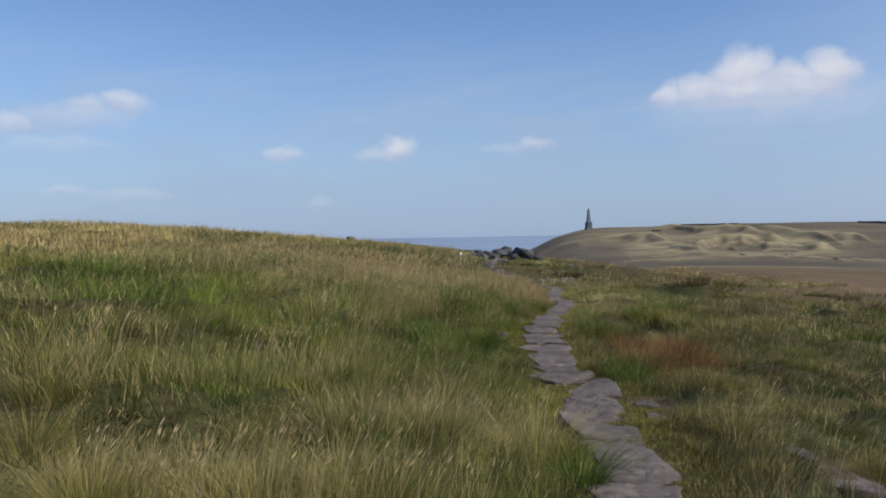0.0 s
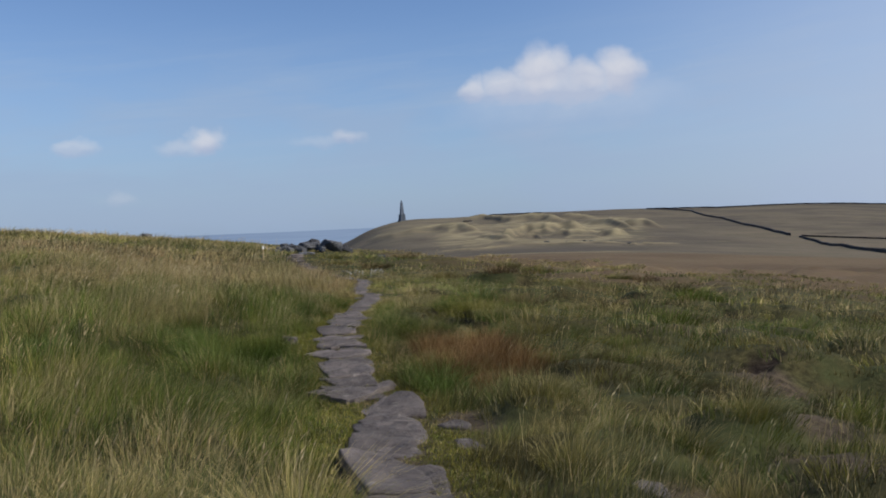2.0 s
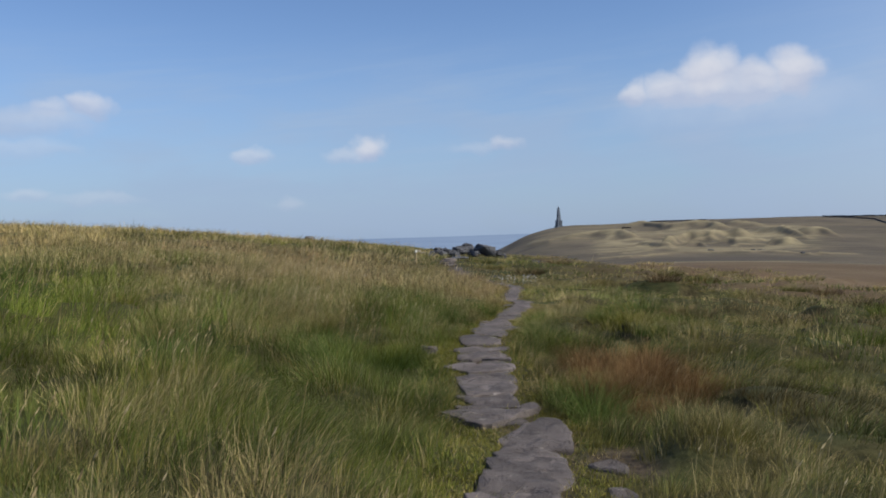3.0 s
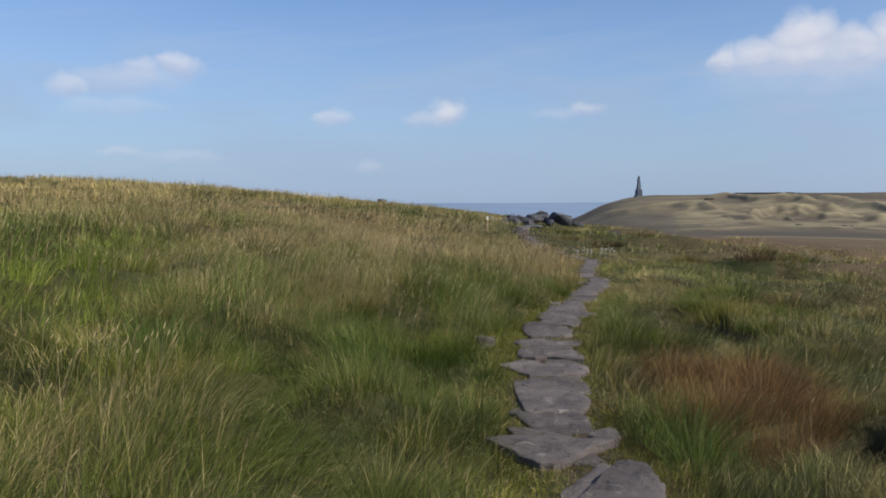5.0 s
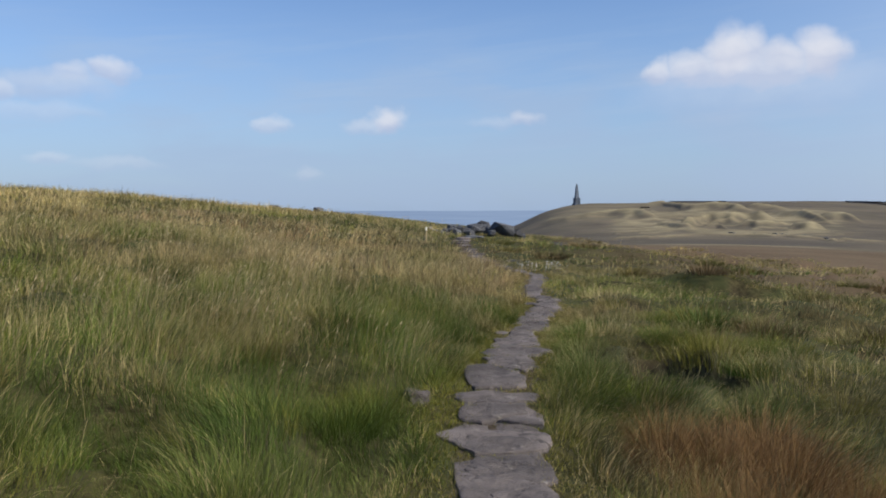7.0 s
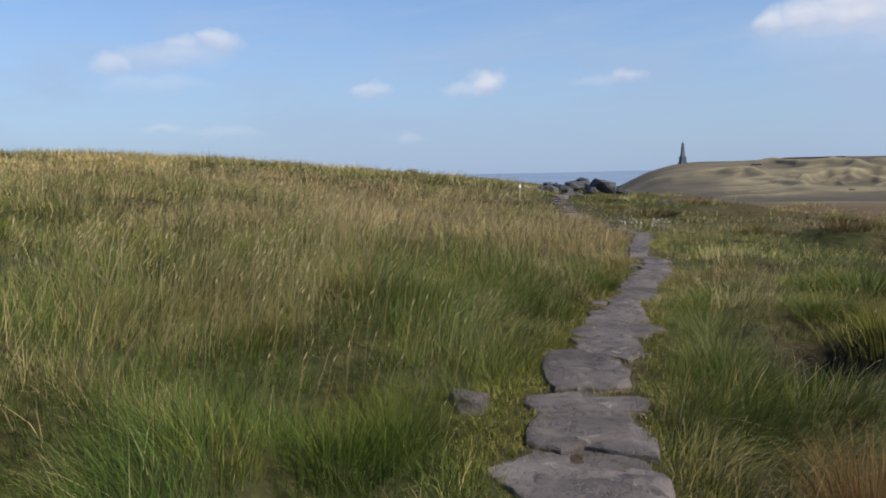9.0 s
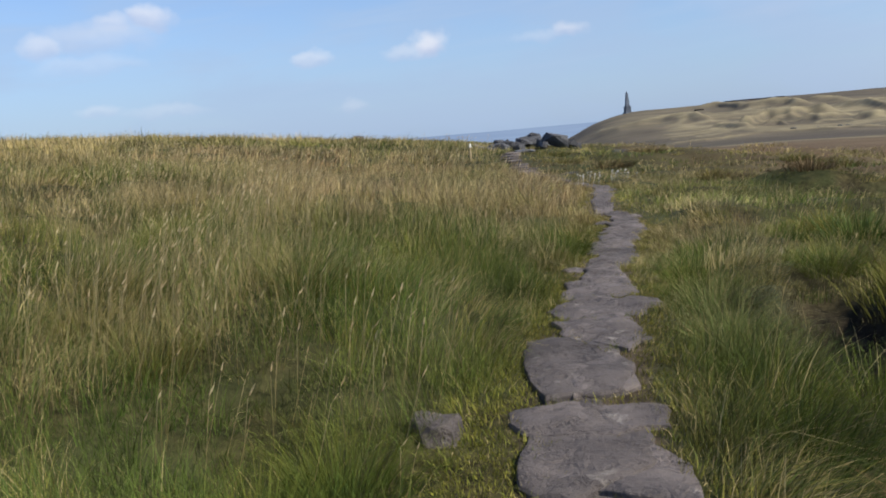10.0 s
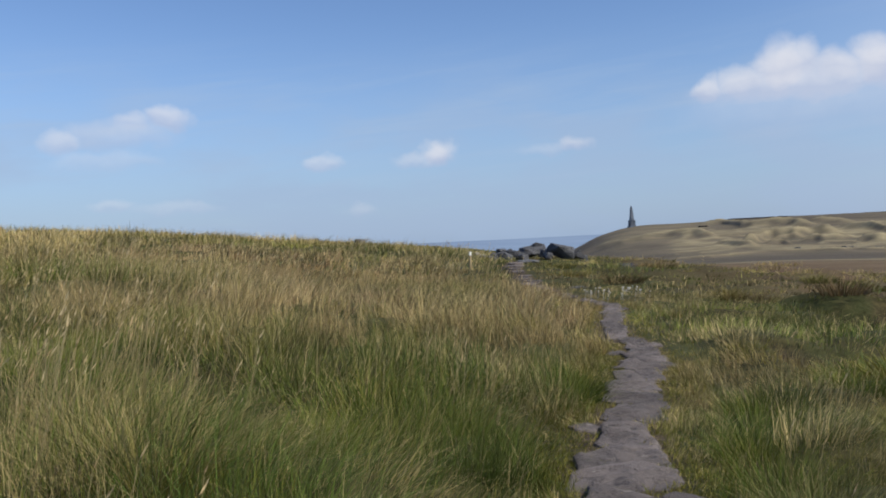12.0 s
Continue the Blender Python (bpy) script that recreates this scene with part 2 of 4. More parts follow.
def lattice(i, j, seed):
    n = (i * 374761393 + j * 668265263 + seed * 974711) & 0x7FFFFFFF
    n = ((n ^ (n >> 13)) * 1274126177) & 0x7FFFFFFF
    return ((n ^ (n >> 16)) & 0xFFFF) / 65535.0


def value_noise(x, y, size, seed):
    """Smooth noise from 0 to 1 with lumps of that size."""
    x, y = np.asarray(x, float) / size, np.asarray(y, float) / size
    i, j = np.floor(x).astype(np.int64), np.floor(y).astype(np.int64)
    u, v = x - i, y - j
    u, v = u * u * (3 - 2 * u), v * v * (3 - 2 * v)
    a, b = lattice(i, j, seed), lattice(i + 1, j, seed)
    c, d = lattice(i, j + 1, seed), lattice(i + 1, j + 1, seed)
    return (a * (1 - u) + b * u) * (1 - v) + (c * (1 - u) + d * u) * v


def path_x(y):
    """Middle line of the flagged path."""
    return ease(y, (0, 5.9, 7.0, 8.1, 9.0, 10.1, 10.9, 12.2, 14.2, 15.6, 17.1, 19.2, 21.3, 23.4, 24.6, 27, 29.4, 31, 32.4, 34.6, 37.5, 43, 46),
                (1.0, 1.27, 1.38, 1.33, 1.52, 1.72, 1.48, 1.51, 1.62, 1.84, 2.05, 2.42, 2.88, 3.27, 3.2, 3.45, 3.82, 3.9, 3.3, 2.9, 2.56, 2.25, 2.4))


def crown(y):
    """Height of the path along its length."""
    return ease(y, (-60, 4, 8, 10, 13, 15.3, 19, 25, 30, 36, 47, 60, 90), (0.3, 0, -0.05, -0.14, -0.1, -0.02, -0.2, -0.3, -0.38, -0.24, 0.20, 0.0, -0.25))


def skyline(az):
    return ease(az, (-180, 0, 4, 5.9, 7.1, 8.7, 10, 13, 17, 27, 30.5, 38, 42, 46.5, 60, 90, 130, 180),
                (-3, -3, -2.2, -1.19, -0.57, -0.03, 0.18, 0.23, 0.33, 0.30, 0.2, 0.12, -0.12, -0.36, -0.45, -0.5, -2, -3))


def valley(az):
    return ease(az, (-180, -2, 6, 10, 27, 36, 41, 46, 60, 180), (-3.5, -3.5, -2.9, -2.6, -2.5, -3.05, -3.4, -3.65, -4, -3.5))


# peat hollows: x, y, half length, half width, turn (degrees), depth
# the one at (3.55, 11.5) is dark peat added for a deep shadow
HAGS = [(3.45, 15.7, 1.1, 0.42, 80, 0.5), (3.05, 14.9, 0.5, 0.3, 70, 0.25), (9.6, 29.2, 2.3, 0.75, -12, 0.85), (8.6, 31.9, 2.5, 0.65, -10, 0.75),
        (5.6, 22.6, 0.9, 0.3, -20, 0.2), (3.6, 36.0, 0.95, 0.32, 5, 0.5), (12.5, 43.0, 2.0, 0.6, 10, 0.4), (8.0, 15.2, 0.9, 0.3, 15, 0.14), (6.9, 12.3, 0.6, 0.2, 20, 0.10), (3.55, 11.5, 0.45, 0.4, 20, 0.28),
        (11.0, 20.5, 1.2, 0.35, -8, 0.35), (7.2, 19.0, 0.9, 0.3, 12, 0.3), (9.6, 24.3, 1.1, 0.3, -20, 0.35), (13.5, 26.5, 1.6, 0.4, 5, 0.4)]
# trodden bare places: x, y, half sizes
BARE = [(6.7, 10.9, 0.55, 1.6), (5.1, 8.7, 0.4, 0.7), (4.4, 7.6, 0.3, 0.6), (3.0, 6.8, 0.35, 0.45), (4.6, 6.1, 0.65, 0.5), (2.15, 9.2, 0.3, 0.5), (0.1, 10.3, 0.2, 0.25), (1.1, 48.6, 0.5, 0.8)]


def blot(x, y, cx, cy, a, b, turn=0.0):
    c, s = math.cos(radians(turn)), math.sin(radians(turn))
    u, v = ((x - cx) * c + (y - cy) * s) / a, (-(x - cx) * s + (y - cy) * c) / b
    return u * u + v * v


def peat_at(x, y):
    ruffle = 0.7 * (value_noise(x, y, 0.5, 9) - 0.5)
    worst = np.zeros_like(x)
    for cx, cy, a, b, turn, depth in HAGS:
        worst = np.maximum(worst, 1 - step(0.45, 1.35, blot(x, y, cx, cy, a, b, turn) + ruffle))
    return worst


def bare_at(x, y):
    ruffle = 1.1 * (value_noise(x, y, 0.4, 19) - 0.5)
    worst = np.zeros_like(x)
    for cx, cy, a, b in BARE:
        worst = np.maximum(worst, 1 - step(0.4, 1.3, blot(x, y, cx, cy, a, b) + ruffle))
    return worst


def dunes(r, az):
    """Old quarry heaps on the far hill, as folds along the slope."""
    warp = 2.4 * (value_noise(az, np.log(r) * 30, 2.2, 41) - 0.5)
    folds = 1 - np.abs(2 * value_noise(az * 0.36 + 0.3 * warp, np.log(r) * 17 + 1.3 * warp, 1.0, 42) - 1)
    small = 1 - np.abs(2 * value_noise(az * 0.9 + warp, np.log(r) * 40 + warp, 1.0, 43) - 1)
    where = step(9.5, 13.5, az) * (1 - step(25, 29, az)) * step(330, 430, r) * (1 - step(820, 1050, r))
    return where * (folds ** 1.4 + 0.4 * small), where


# grassy banks on the far hill: (bearing, distance) along the top, half width, height
BANKS = [(((7.2, 800), (9.1, 740), (11, 770), (12.4, 800), (13.6, 790), (15.2, 700)), 0.05, 4.0),
         (((13.8, 1080), (15.6, 1120), (16.8, 930), (18.5, 930), (21.2, 850)), 0.04, 5.5),
         (((16.3, 510), (17.5, 575), (18.5, 645), (19.9, 625), (20.9, 670), (22.6, 660)), 0.042, 5.5),
         (((14.7, 545), (16, 535), (16.7, 490), (17.8, 476)), 0.03, 2.6),
         (((17.8, 485), (19, 545), (20.0, 490)), 0.03, 3.0),
         (((22.3, 800), (24, 735), (25.9, 630)), 0.036, 5.0),
         (((24.6, 740), (26.5, 715), (27.9, 650)), 0.035, 4.2),
         (((23.0, 503), (24.4, 512), (25.7, 520)), 0.03, 3.2),
         (((20.6, 965), (22, 930), (23.5, 895)), 0.036, 3.6),
         (((20.2, 560), (21.4, 545), (22.6, 572), (23.4, 600)), 0.03, 3.0),
         (((11.8, 300), (14.7, 318), (17.6, 372), (20.1, 384), (23.3, 368), (26.1, 330), (29.3, 358)), 0.016, 0.9)]


def banks(az, r):
    height_sum, mask = np.zeros_like(r), np.zeros_like(r)
    for points, half, tall in BANKS:
        a, d = np.array(points).T
        wob = 0.05 * (value_noise(az, az * 0 + half * 90, 0.7, 51) - 0.5)
        u = (np.log(r) - np.interp(az, a, np.log(d)) + wob) / half
        along = step(a[0] - 0.2, a[0] + 1.0, az) * (1 - step(a[-1] - 1.0, a[-1] + 0.2, az)) * (0.65 + 0.5 * value_noise(az, az * 0 + tall, 1.1, 52))
        height_sum = np.maximum(height_sum, 1.35 * tall * along * np.exp(-(u / np.where(u > 0, 0.4, 1.0)) ** 2))
        mask = np.maximum(mask, along * np.exp(-((u + 0.15) / 0.55) ** 2))
    return height_sum, np.clip(mask, 0, 1)


def tuft_noise(x, y):
    """Domes of single tussocks with narrow gaps between them."""
    w = 0.5 * (value_noise(x, y, 1.3, 91) - 0.5)
    n = value_noise(x + w, y - w, 0.62, 2)
    return 1 - (1 - n) ** 2.0


def land(x, y):
    """Height of the ground and the weights of what grows on it."""
    x, y = np.asarray(x, float), np.asarray(y, float)
    dx, dy = x - 1.0, y - 6.0
    r = np.maximum(np.hypot(dx, dy), 0.01)
    az = np.degrees(np.arctan2(dx, dy))
    d = x - path_x(y)
    e = np.sign(d) * np.maximum(np.abs(d) - 0.5 * step(3, 5, y), 0)
    side = np.where(e < 0, 2.9 * np.tanh(-0.120 * e / 2.9), -5.0 * np.tanh(0.114 * e / 5.0))
    near = crown(y) + side - step(48, 95, y) * step(2, 8, d) * 1.0
    off = step(0.35, 1.1, np.abs(d)) * (1 - step(60, 120, r))
    off = off * step(0.5, 1.3, np.abs(d))
    near = near + off * (0.20 * (value_noise(x, y, 1.5, 1) - 0.5) + (0.38 - 0.24 * step(22, 38, y)) * (tuft_noise(x, y) - 0.45) + 0.35 * (value_noise(x, y, 7, 3) - 0.5) * step(3, 14, np.abs(d))
                         + (0.42 + 0.4 * step(15, 26, y)) * (value_noise(x, y * 1.5, 2.4, 4) - 0.5) * step(2.0, 5, d))
    ruffle = 0.7 * (value_noise(x, y, 0.5, 9) - 0.5)
    for cx, cy, a, b, turn, depth in HAGS:
        near = near - depth * (1 - step(0.3, 1.25, blot(x, y, cx, cy, a, b, turn) + ruffle))
        if depth > 0.6:
            near = near + 0.5 * depth * (1 - step(0.2, 1.5, blot(x, y, cx + 0.3, cy + 1.9 * b, a * 1.1, b * 1.2, turn) + ruffle))
    climb = ease(np.log(np.maximum(r, 60)), np.log((60, 250, 310, 420, 550, 760, 950, 1300, 5000)), (0, 0, 0.1, 0.22, 0.39, 0.67, 0.85, 1, 1))
    rr = np.minimum(r, 1350)
    elev = valley(az) + (skyline(az) - valley(az)) * climb
    far = 1.5 + rr * np.tan(np.radians(elev)) - np.maximum(r - 1350, 0) * 0.022
    heaps, heap_zone = dunes(r, az)
    bank, bank_top = banks(az, r)
    far = far + bank + (heaps - 0.5 * heap_zone) * 1.1 * (r / 600) + (value_noise(x, y, 60, 5) - 0.5) * 1.6 * step(200, 500, r) + (value_noise(x, y, 18, 6) - 0.5) * 0.7 * step(120, 400, r)
    w = step(85, 190, r)
    z = near * (1 - w) + far * w
    plain = step(24, 46, r + 10 * (value_noise(x, y, 9, 7) - 0.5)) * step(3, 10, d)
    hill = step(170, 215, r)
    # pale grass on heaps and banks, with sunlit crests painted into the same buff
    buff = np.clip(heap_zone * step(0.6, 1.05, heaps), 0, 1) * 0.45 + 0.1 * heap_zone
    buff = np.maximum(buff, bank_top * 0.8)
    buff = np.maximum(buff, 0.8 * (1 - step(6, 16, np.abs(r - 205 - 12 * value_noise(az, az, 4, 11)))) * step(5, 9, az) * (1 - step(31, 36, az)) * value_noise(x, y, 14, 12))
    buff = np.maximum(buff, 0.3 * step(7.0, 9.0, az) * (1 - step(13, 17, az)) * step(500, 800, r) * value_noise(x, y, 45, 13))
    soil = np.maximum((1 - step(0.24, 0.36, np.abs(d))) * step(4.5, 5.6, y) * (1 - step(46, 48, y)), bare_at(x, y))
    return z, plain, hill, buff, soil, peat_at(x, y)


def height(x, y):
    return float(land(np.array([x]), np.array([y]))[0][0])


def mesh_from_arrays(name, verts, faces_by_size, mat, smooth=False):
    """One mesh out of numpy arrays; faces_by_size: arrays of vertex numbers, one row a face."""
    me = bpy.data.meshes.new(name)
    me.vertices.add(len(verts))
    me.vertices.foreach_set("co", np.ascontiguousarray(verts, dtype=np.float32).ravel())
    loops = np.concatenate([f.ravel() for f in faces_by_size]).astype(np.int32)
    sizes = np.concatenate([np.full(len(f), f.shape[1], np.int32) for f in faces_by_size])
    me.loops.add(len(loops))
    me.loops.foreach_set("vertex_index", loops)
    me.polygons.add(len(sizes))
    me.polygons.foreach_set("loop_start", np.concatenate([[0], np.cumsum(sizes)[:-1]]).astype(np.int32))
    me.polygons.foreach_set("loop_total", sizes)
    me.polygons.foreach_set("use_smooth", np.full(len(sizes), smooth))
    me.materials.append(mat)
    me.update()
    return me


def build_ground():
    fine = np.concatenate([np.arange(-48, 4, 0.4), np.arange(4, 30, 0.16), np.arange(30, 56, 0.3)])
    coarse = np.arange(56, 312, 2.5)
    angles = np.radians(np.concatenate([fine, coarse]))
    rings = list(np.arange(0.25, 24, 0.22))
    while rings[-1] < 4900:
        rings.append(rings[-1] * (1.022 if rings[-1] < 270 else 1.0085 if rings[-1] < 820 else 1.014 if rings[-1] < 1150 else 1.022 if rings[-1] < 1500 else 1.08))
    rings = np.array(rings)
    R, A = np.meshgrid(rings, angles, indexing="ij")
    x, y = 1 + R * np.sin(A), 6 + R * np.cos(A)
    z, *weights = land(x.ravel(), y.ravel())
    verts = np.column_stack([x.ravel(), y.ravel(), z])
    middle = land(np.array([1.0]), np.array([6.0]))
    verts = np.vstack([verts, [[1.0, 6.0, middle[0][0]]]])
    n, m = len(angles), len(rings)
    i, j = np.meshgrid(np.arange(m - 1), np.arange(n), indexing="ij")
    j2 = (j + 1) % n
    quads = np.column_stack([(i * n + j).ravel(), (i * n + j2).ravel(), ((i + 1) * n + j2).ravel(), ((i + 1) * n + j).ravel()])[:, ::-1]
    k = np.arange(n)
    fan = np.column_stack([np.full(n, n * m), (k + 1) % n, k])
    me = mesh_from_arrays("ground", verts, [quads, fan], GROUND, True)
    for name, w, mid in zip(("plain", "hill", "buff", "soil", "peat"), weights, middle[1:]):
        layer = me.attributes.new(name, "FLOAT", "POINT")
        layer.data.foreach_set("value", np.append(w, mid[0]).astype(np.float32))
    ob = new("ground", me)
    tagged(ob, "rolling open moorland of rough grass and dark peat", "ground", kind="structure")
    return ob


def build_backdrop():
    """Far lowland and hills, blue with distance, all round the horizon."""
    a = np.radians(np.arange(0, 360, 1.0))
    deg = np.degrees(a)
    top = -16 + 9 * (value_noise(deg, deg, 23, 21) - 0.5) + 5 * (value_noise(deg, deg, 7, 22) - 0.5)
    x, y = 1 + 4700 * np.sin(a), 6 + 4700 * np.cos(a)
    verts = np.vstack([np.column_stack([x, y, np.full(360, -220.0)]), np.column_stack([x, y, top])])
    k = np.arange(360)
    quads = np.column_stack([k, (k + 1) % 360, (k + 1) % 360 + 360, k + 360])
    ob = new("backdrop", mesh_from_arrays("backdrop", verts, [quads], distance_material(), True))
    tagged(ob, "hazy blue lowland and hills on the horizon", "distant hills", kind="structure")


ground = build_ground()
build_backdrop()


# ---- small building helpers ----
def part(name, bm, mat, parent=None, label="", smooth=False):
    me = bpy.data.meshes.new(name)
    bm.normal_update()
    bm.to_mesh(me)
    bm.free()
    me.materials.append(mat)
    me.polygons.foreach_set("use_smooth", np.full(len(me.polygons), smooth))
    ob = new(name, me)
    ob.parent = parent
    if label:
        tagged(ob, label)
    return ob


def block(bm, x0, y0, z0, x1, y1, z1, top=1.0):
    """A box whose top is narrower by that ratio."""
    cx, cy = (x0 + x1) / 2, (y0 + y1) / 2
    low = [bm.verts.new(p) for p in ((x0, y0, z0), (x1, y0, z0), (x1, y1, z0), (x0, y1, z0))]
    high = [bm.verts.new((cx + (p.co.x - cx) * top, cy + (p.co.y - cy) * top, z1)) for p in low]
    bm.faces.new(low[::-1]), bm.faces.new(high)
    for i in range(4):
        bm.faces.new((low[i], low[(i + 1) % 4], high[(i + 1) % 4], high[i]))


# ---- monument on the far hill ----
def monument(az, r):
    x, y = 1 + r * math.sin(radians(az)), 6 + r * math.cos(radians(az))
    base = tagged(new("monument"), "tall dark stone obelisk monument on a hilltop", "monument")
    base.location, base.rotation_euler, base.scale = (x, y, height(x, y) - 0.8), (0, 0, radians(18)), (0.84, 0.84, 0.92)
    bm = bmesh.new()
    block(bm, -6.5, -6.5, 0, 6.5, 6.5, 2.6, 0.97)
    part("plinth", bm, MONUMENT, base)
    bm = bmesh.new()
    block(bm, -5.0, -5.0, 2.6, 5.0, 5.0, 11.0, 0.97)
    part("pedestal", bm, MONUMENT, base)
    bm = bmesh.new()
    block(bm, -5.5, -5.5, 11.0, 5.5, 5.5, 12.2, 0.98)
    part("balcony", bm, MONUMENT, base)
    bm = bmesh.new()
    block(bm, -3.3, -3.3, 12.2, 3.3, 3.3, 32.5, 0.52)
    part("shaft", bm, MONUMENT, base)
    bm = bmesh.new()
    block(bm, -1.75, -1.75, 32.5, 1.75, 1.75, 37.5, 0.08)
    part("cap", bm, MONUMENT, base)


monument(9.8, 1330)


# ---- drystone walls on the far hill ----
def drystone_wall(points, tall, thick, label):
    """A rough wall along (azimuth, distance) points, following the ground."""
    rng = np.random.default_rng(len(points) * 7 + int(tall * 100))
    dense = []
    for (a0, r0), (a1, r1) in zip(points, points[1:]):
        n = max(4, int(abs(a1 - a0) * 6 + abs(r1 - r0) / 12))
        dense += [(a0 + (a1 - a0) * i / n, r0 + (r1 - r0) * i / n) for i in range(n)]
    dense.append(points[-1])
    a, r = np.radians([p[0] for p in dense]), np.array([p[1] for p in dense])
    x, y = 1 + r * np.sin(a), 6 + r * np.cos(a)
    z = land(x, y)[0]
    tx, ty = np.gradient(x), np.gradient(y)
    n = np.hypot(tx, ty)
    nx, ny = -ty / n, tx / n
    bm = bmesh.new()
    previous = None
    for i in range(len(x)):
        h = tall * (0.85 + 0.3 * rng.random())
        ring = [bm.verts.new((x[i] + nx[i] * s * thick / 2 * w, y[i] + ny[i] * s * thick / 2 * w, z[i] + dz))
                for s, w, dz in ((-1, 1.1, -1.0), (-1, 0.75, h), (1, 0.75, h), (1, 1.1, -1.0))]
        if previous:
            for q in range(3):
                bm.faces.new((previous[q], previous[q + 1], ring[q + 1], ring[q]))
        else:
            bm.faces.new(ring)
        previous = ring
    bm.faces.new(previous[::-1])
    tagged(part("drystone_wall", bm, WALLSTONE), label, "stone wall", "walls on the far hill")


drystone_wall([(26.7, 1285), (29.6, 1100), (30.2, 950), (32.4, 760), (34.3, 620), (35.8, 548)], 1.5, 1.3, "dark drystone wall running down the far hillside")
drystone_wall([(36.4, 525), (38.2, 420), (39.6, 360), (41.3, 310), (43, 272), (45.8, 245), (50, 232)], 1.15, 0.9, "long dark drystone wall crossing the valley moor")
drystone_wall([(36.5, 545), (41.3, 540), (46.4, 520), (52, 505)], 0.9, 0.8, "thin dark drystone wall across the hillside field")
drystone_wall([(39.7, 356), (43, 350), (46.4, 338), (52, 330)], 0.75, 0.8, "dark drystone boundary wall between moorland fields")
drystone_wall([(26.7, 1290), (31, 1290), (38, 1290), (44, 1290)], 1.8, 1.4, "dark drystone wall along the hill's skyline")


# ---- rocks ----
def boulder_mesh(name, sx, sy, sz, seed, corners=22, boxy=0.55):
    """An angular, worn block of gritstone."""
    rng = random.Random(seed)
    bm = bmesh.new()
    for _ in range(corners):
        p = Vector((rng.uniform(-1, 1), rng.uniform(-1, 1), rng.uniform(-1, 1)))
        q = p / max(abs(p.x), abs(p.y), abs(p.z))
        p = q * (1 - boxy) * 0.9 / max(q.length, 1) * 1.3 + q * boxy
        bm.verts.new((p.x * sx, p.y * sy, p.z * sz))
    hull = bmesh.ops.convex_hull(bm, input=bm.verts)
    bmesh.ops.delete(bm, geom=[v for v in bm.verts if not v.link_faces], context="VERTS")
    bmesh.ops.dissolve_limit(bm, angle_limit=radians(14), verts=bm.verts, edges=bm.edges)
    bmesh.ops.bevel(bm, geom=bm.edges[:], offset=min(sx, sy, sz) * 0.10, segments=2, affect="EDGES", profile=0.6)
    bmesh.ops.triangulate(bm, faces=bm.faces)
    bmesh.ops.subdivide_edges(bm, edges=[e for e in bm.edges if e.calc_length() > min(sx, sy, sz) * 0.5], cuts=2, use_grid_fill=True)
    for v in bm.verts:
        n = noise.noise(v.co * (2.2 / max(sx, sy, sz)) + Vector((seed, 0, 0)))
        v.co += v.co.normalized() * n * min(sx, sy, sz) * 0.14
    return bm


def boulder(x, y, z, sx, sy, sz, seed, turn=0, tilt=0, lean=0, mat=None, label="", group="rocks of the outcrop", boxy=0.55, name="boulder", category="rock"):
    ob = part(name, boulder_mesh(name, sx, sy, sz, seed, boxy=boxy), mat or ROCK, smooth=False)
    ob.matrix_basis = pose(x, y, z, tilt, lean, turn)
    return tagged(ob, label, category, group)


OUT = "dark grey gritstone boulder of a low outcrop in grass"
boulder(4.45, 48.0, 0.48, 0.54, 0.5, 0.30, 3, 24, 4, 14, label="large angular gritstone block leaning on the outcrop", boxy=0.72)
boulder(4.98, 48.2, 0.30, 0.36, 0.4, 0.20, 4, 50, 0, 16, label=OUT, boxy=0.75)
boulder(3.25, 48.6, 0.55, 0.60, 0.5, 0.24, 5, -10, 5, -7, label="broad grey gritstone boulder half sunk in grass", boxy=0.6)
boulder(3.02, 48.2, 0.45, 0.30, 0.4, 0.20, 47, 33, 8, 12, label=OUT, boxy=0.8)
boulder(3.78, 48.3, 0.42, 0.26, 0.3, 0.22, 48, 70, 10, -14, label=OUT, boxy=0.8)
boulder(2.55, 48.2, 0.40, 0.36, 0.4, 0.19, 6, 25, 4, 12, label=OUT, boxy=0.85)
boulder(2.28, 47.9, 0.44, 0.18, 0.3, 0.22, 49, 10, 12, -18, label=OUT, boxy=0.85)
boulder(2.06, 47.8, 0.34, 0.26, 0.35, 0.22, 7, 70, 12, 8, label=OUT, boxy=0.85)
boulder(1.72, 47.9, 0.36, 0.26, 0.35, 0.19, 8, 5, 0, -16, label=OUT, boxy=0.85)
boulder(1.55, 47.7, 0.40, 0.14, 0.2, 0.15, 50, 45, 14, 12, label=OUT, boxy=0.85)
boulder(1.36, 47.6, 0.34, 0.20, 0.25, 0.12, 9, 30, 6, 10, label="small dark gritstone boulder at the outcrop's end", boxy=0.8)
boulder(3.82, 47.4, 0.34, 0.18, 0.25, 0.15, 10, 15, 0, 8, label="small dark gritstone boulder at the outcrop's end")
boulder(5.3, 48.4, 0.12, 0.28, 0.3, 0.18, 41, 20, 0, 5, label="small dark gritstone boulder at the outcrop's end")
boulder(2.75, 47.3, 0.30, 0.24, 0.25, 0.2, 42, 60, 0, 0, label=OUT)
boulder(1.95, 48.6, 0.48, 0.3, 0.3, 0.22, 43, 15, 6, 10, label=OUT)
boulder(3.55, 48.9, 0.72, 0.35, 0.3, 0.2, 44, 35, 0, -10, label="grey slab of gritstone lying on the outcrop")
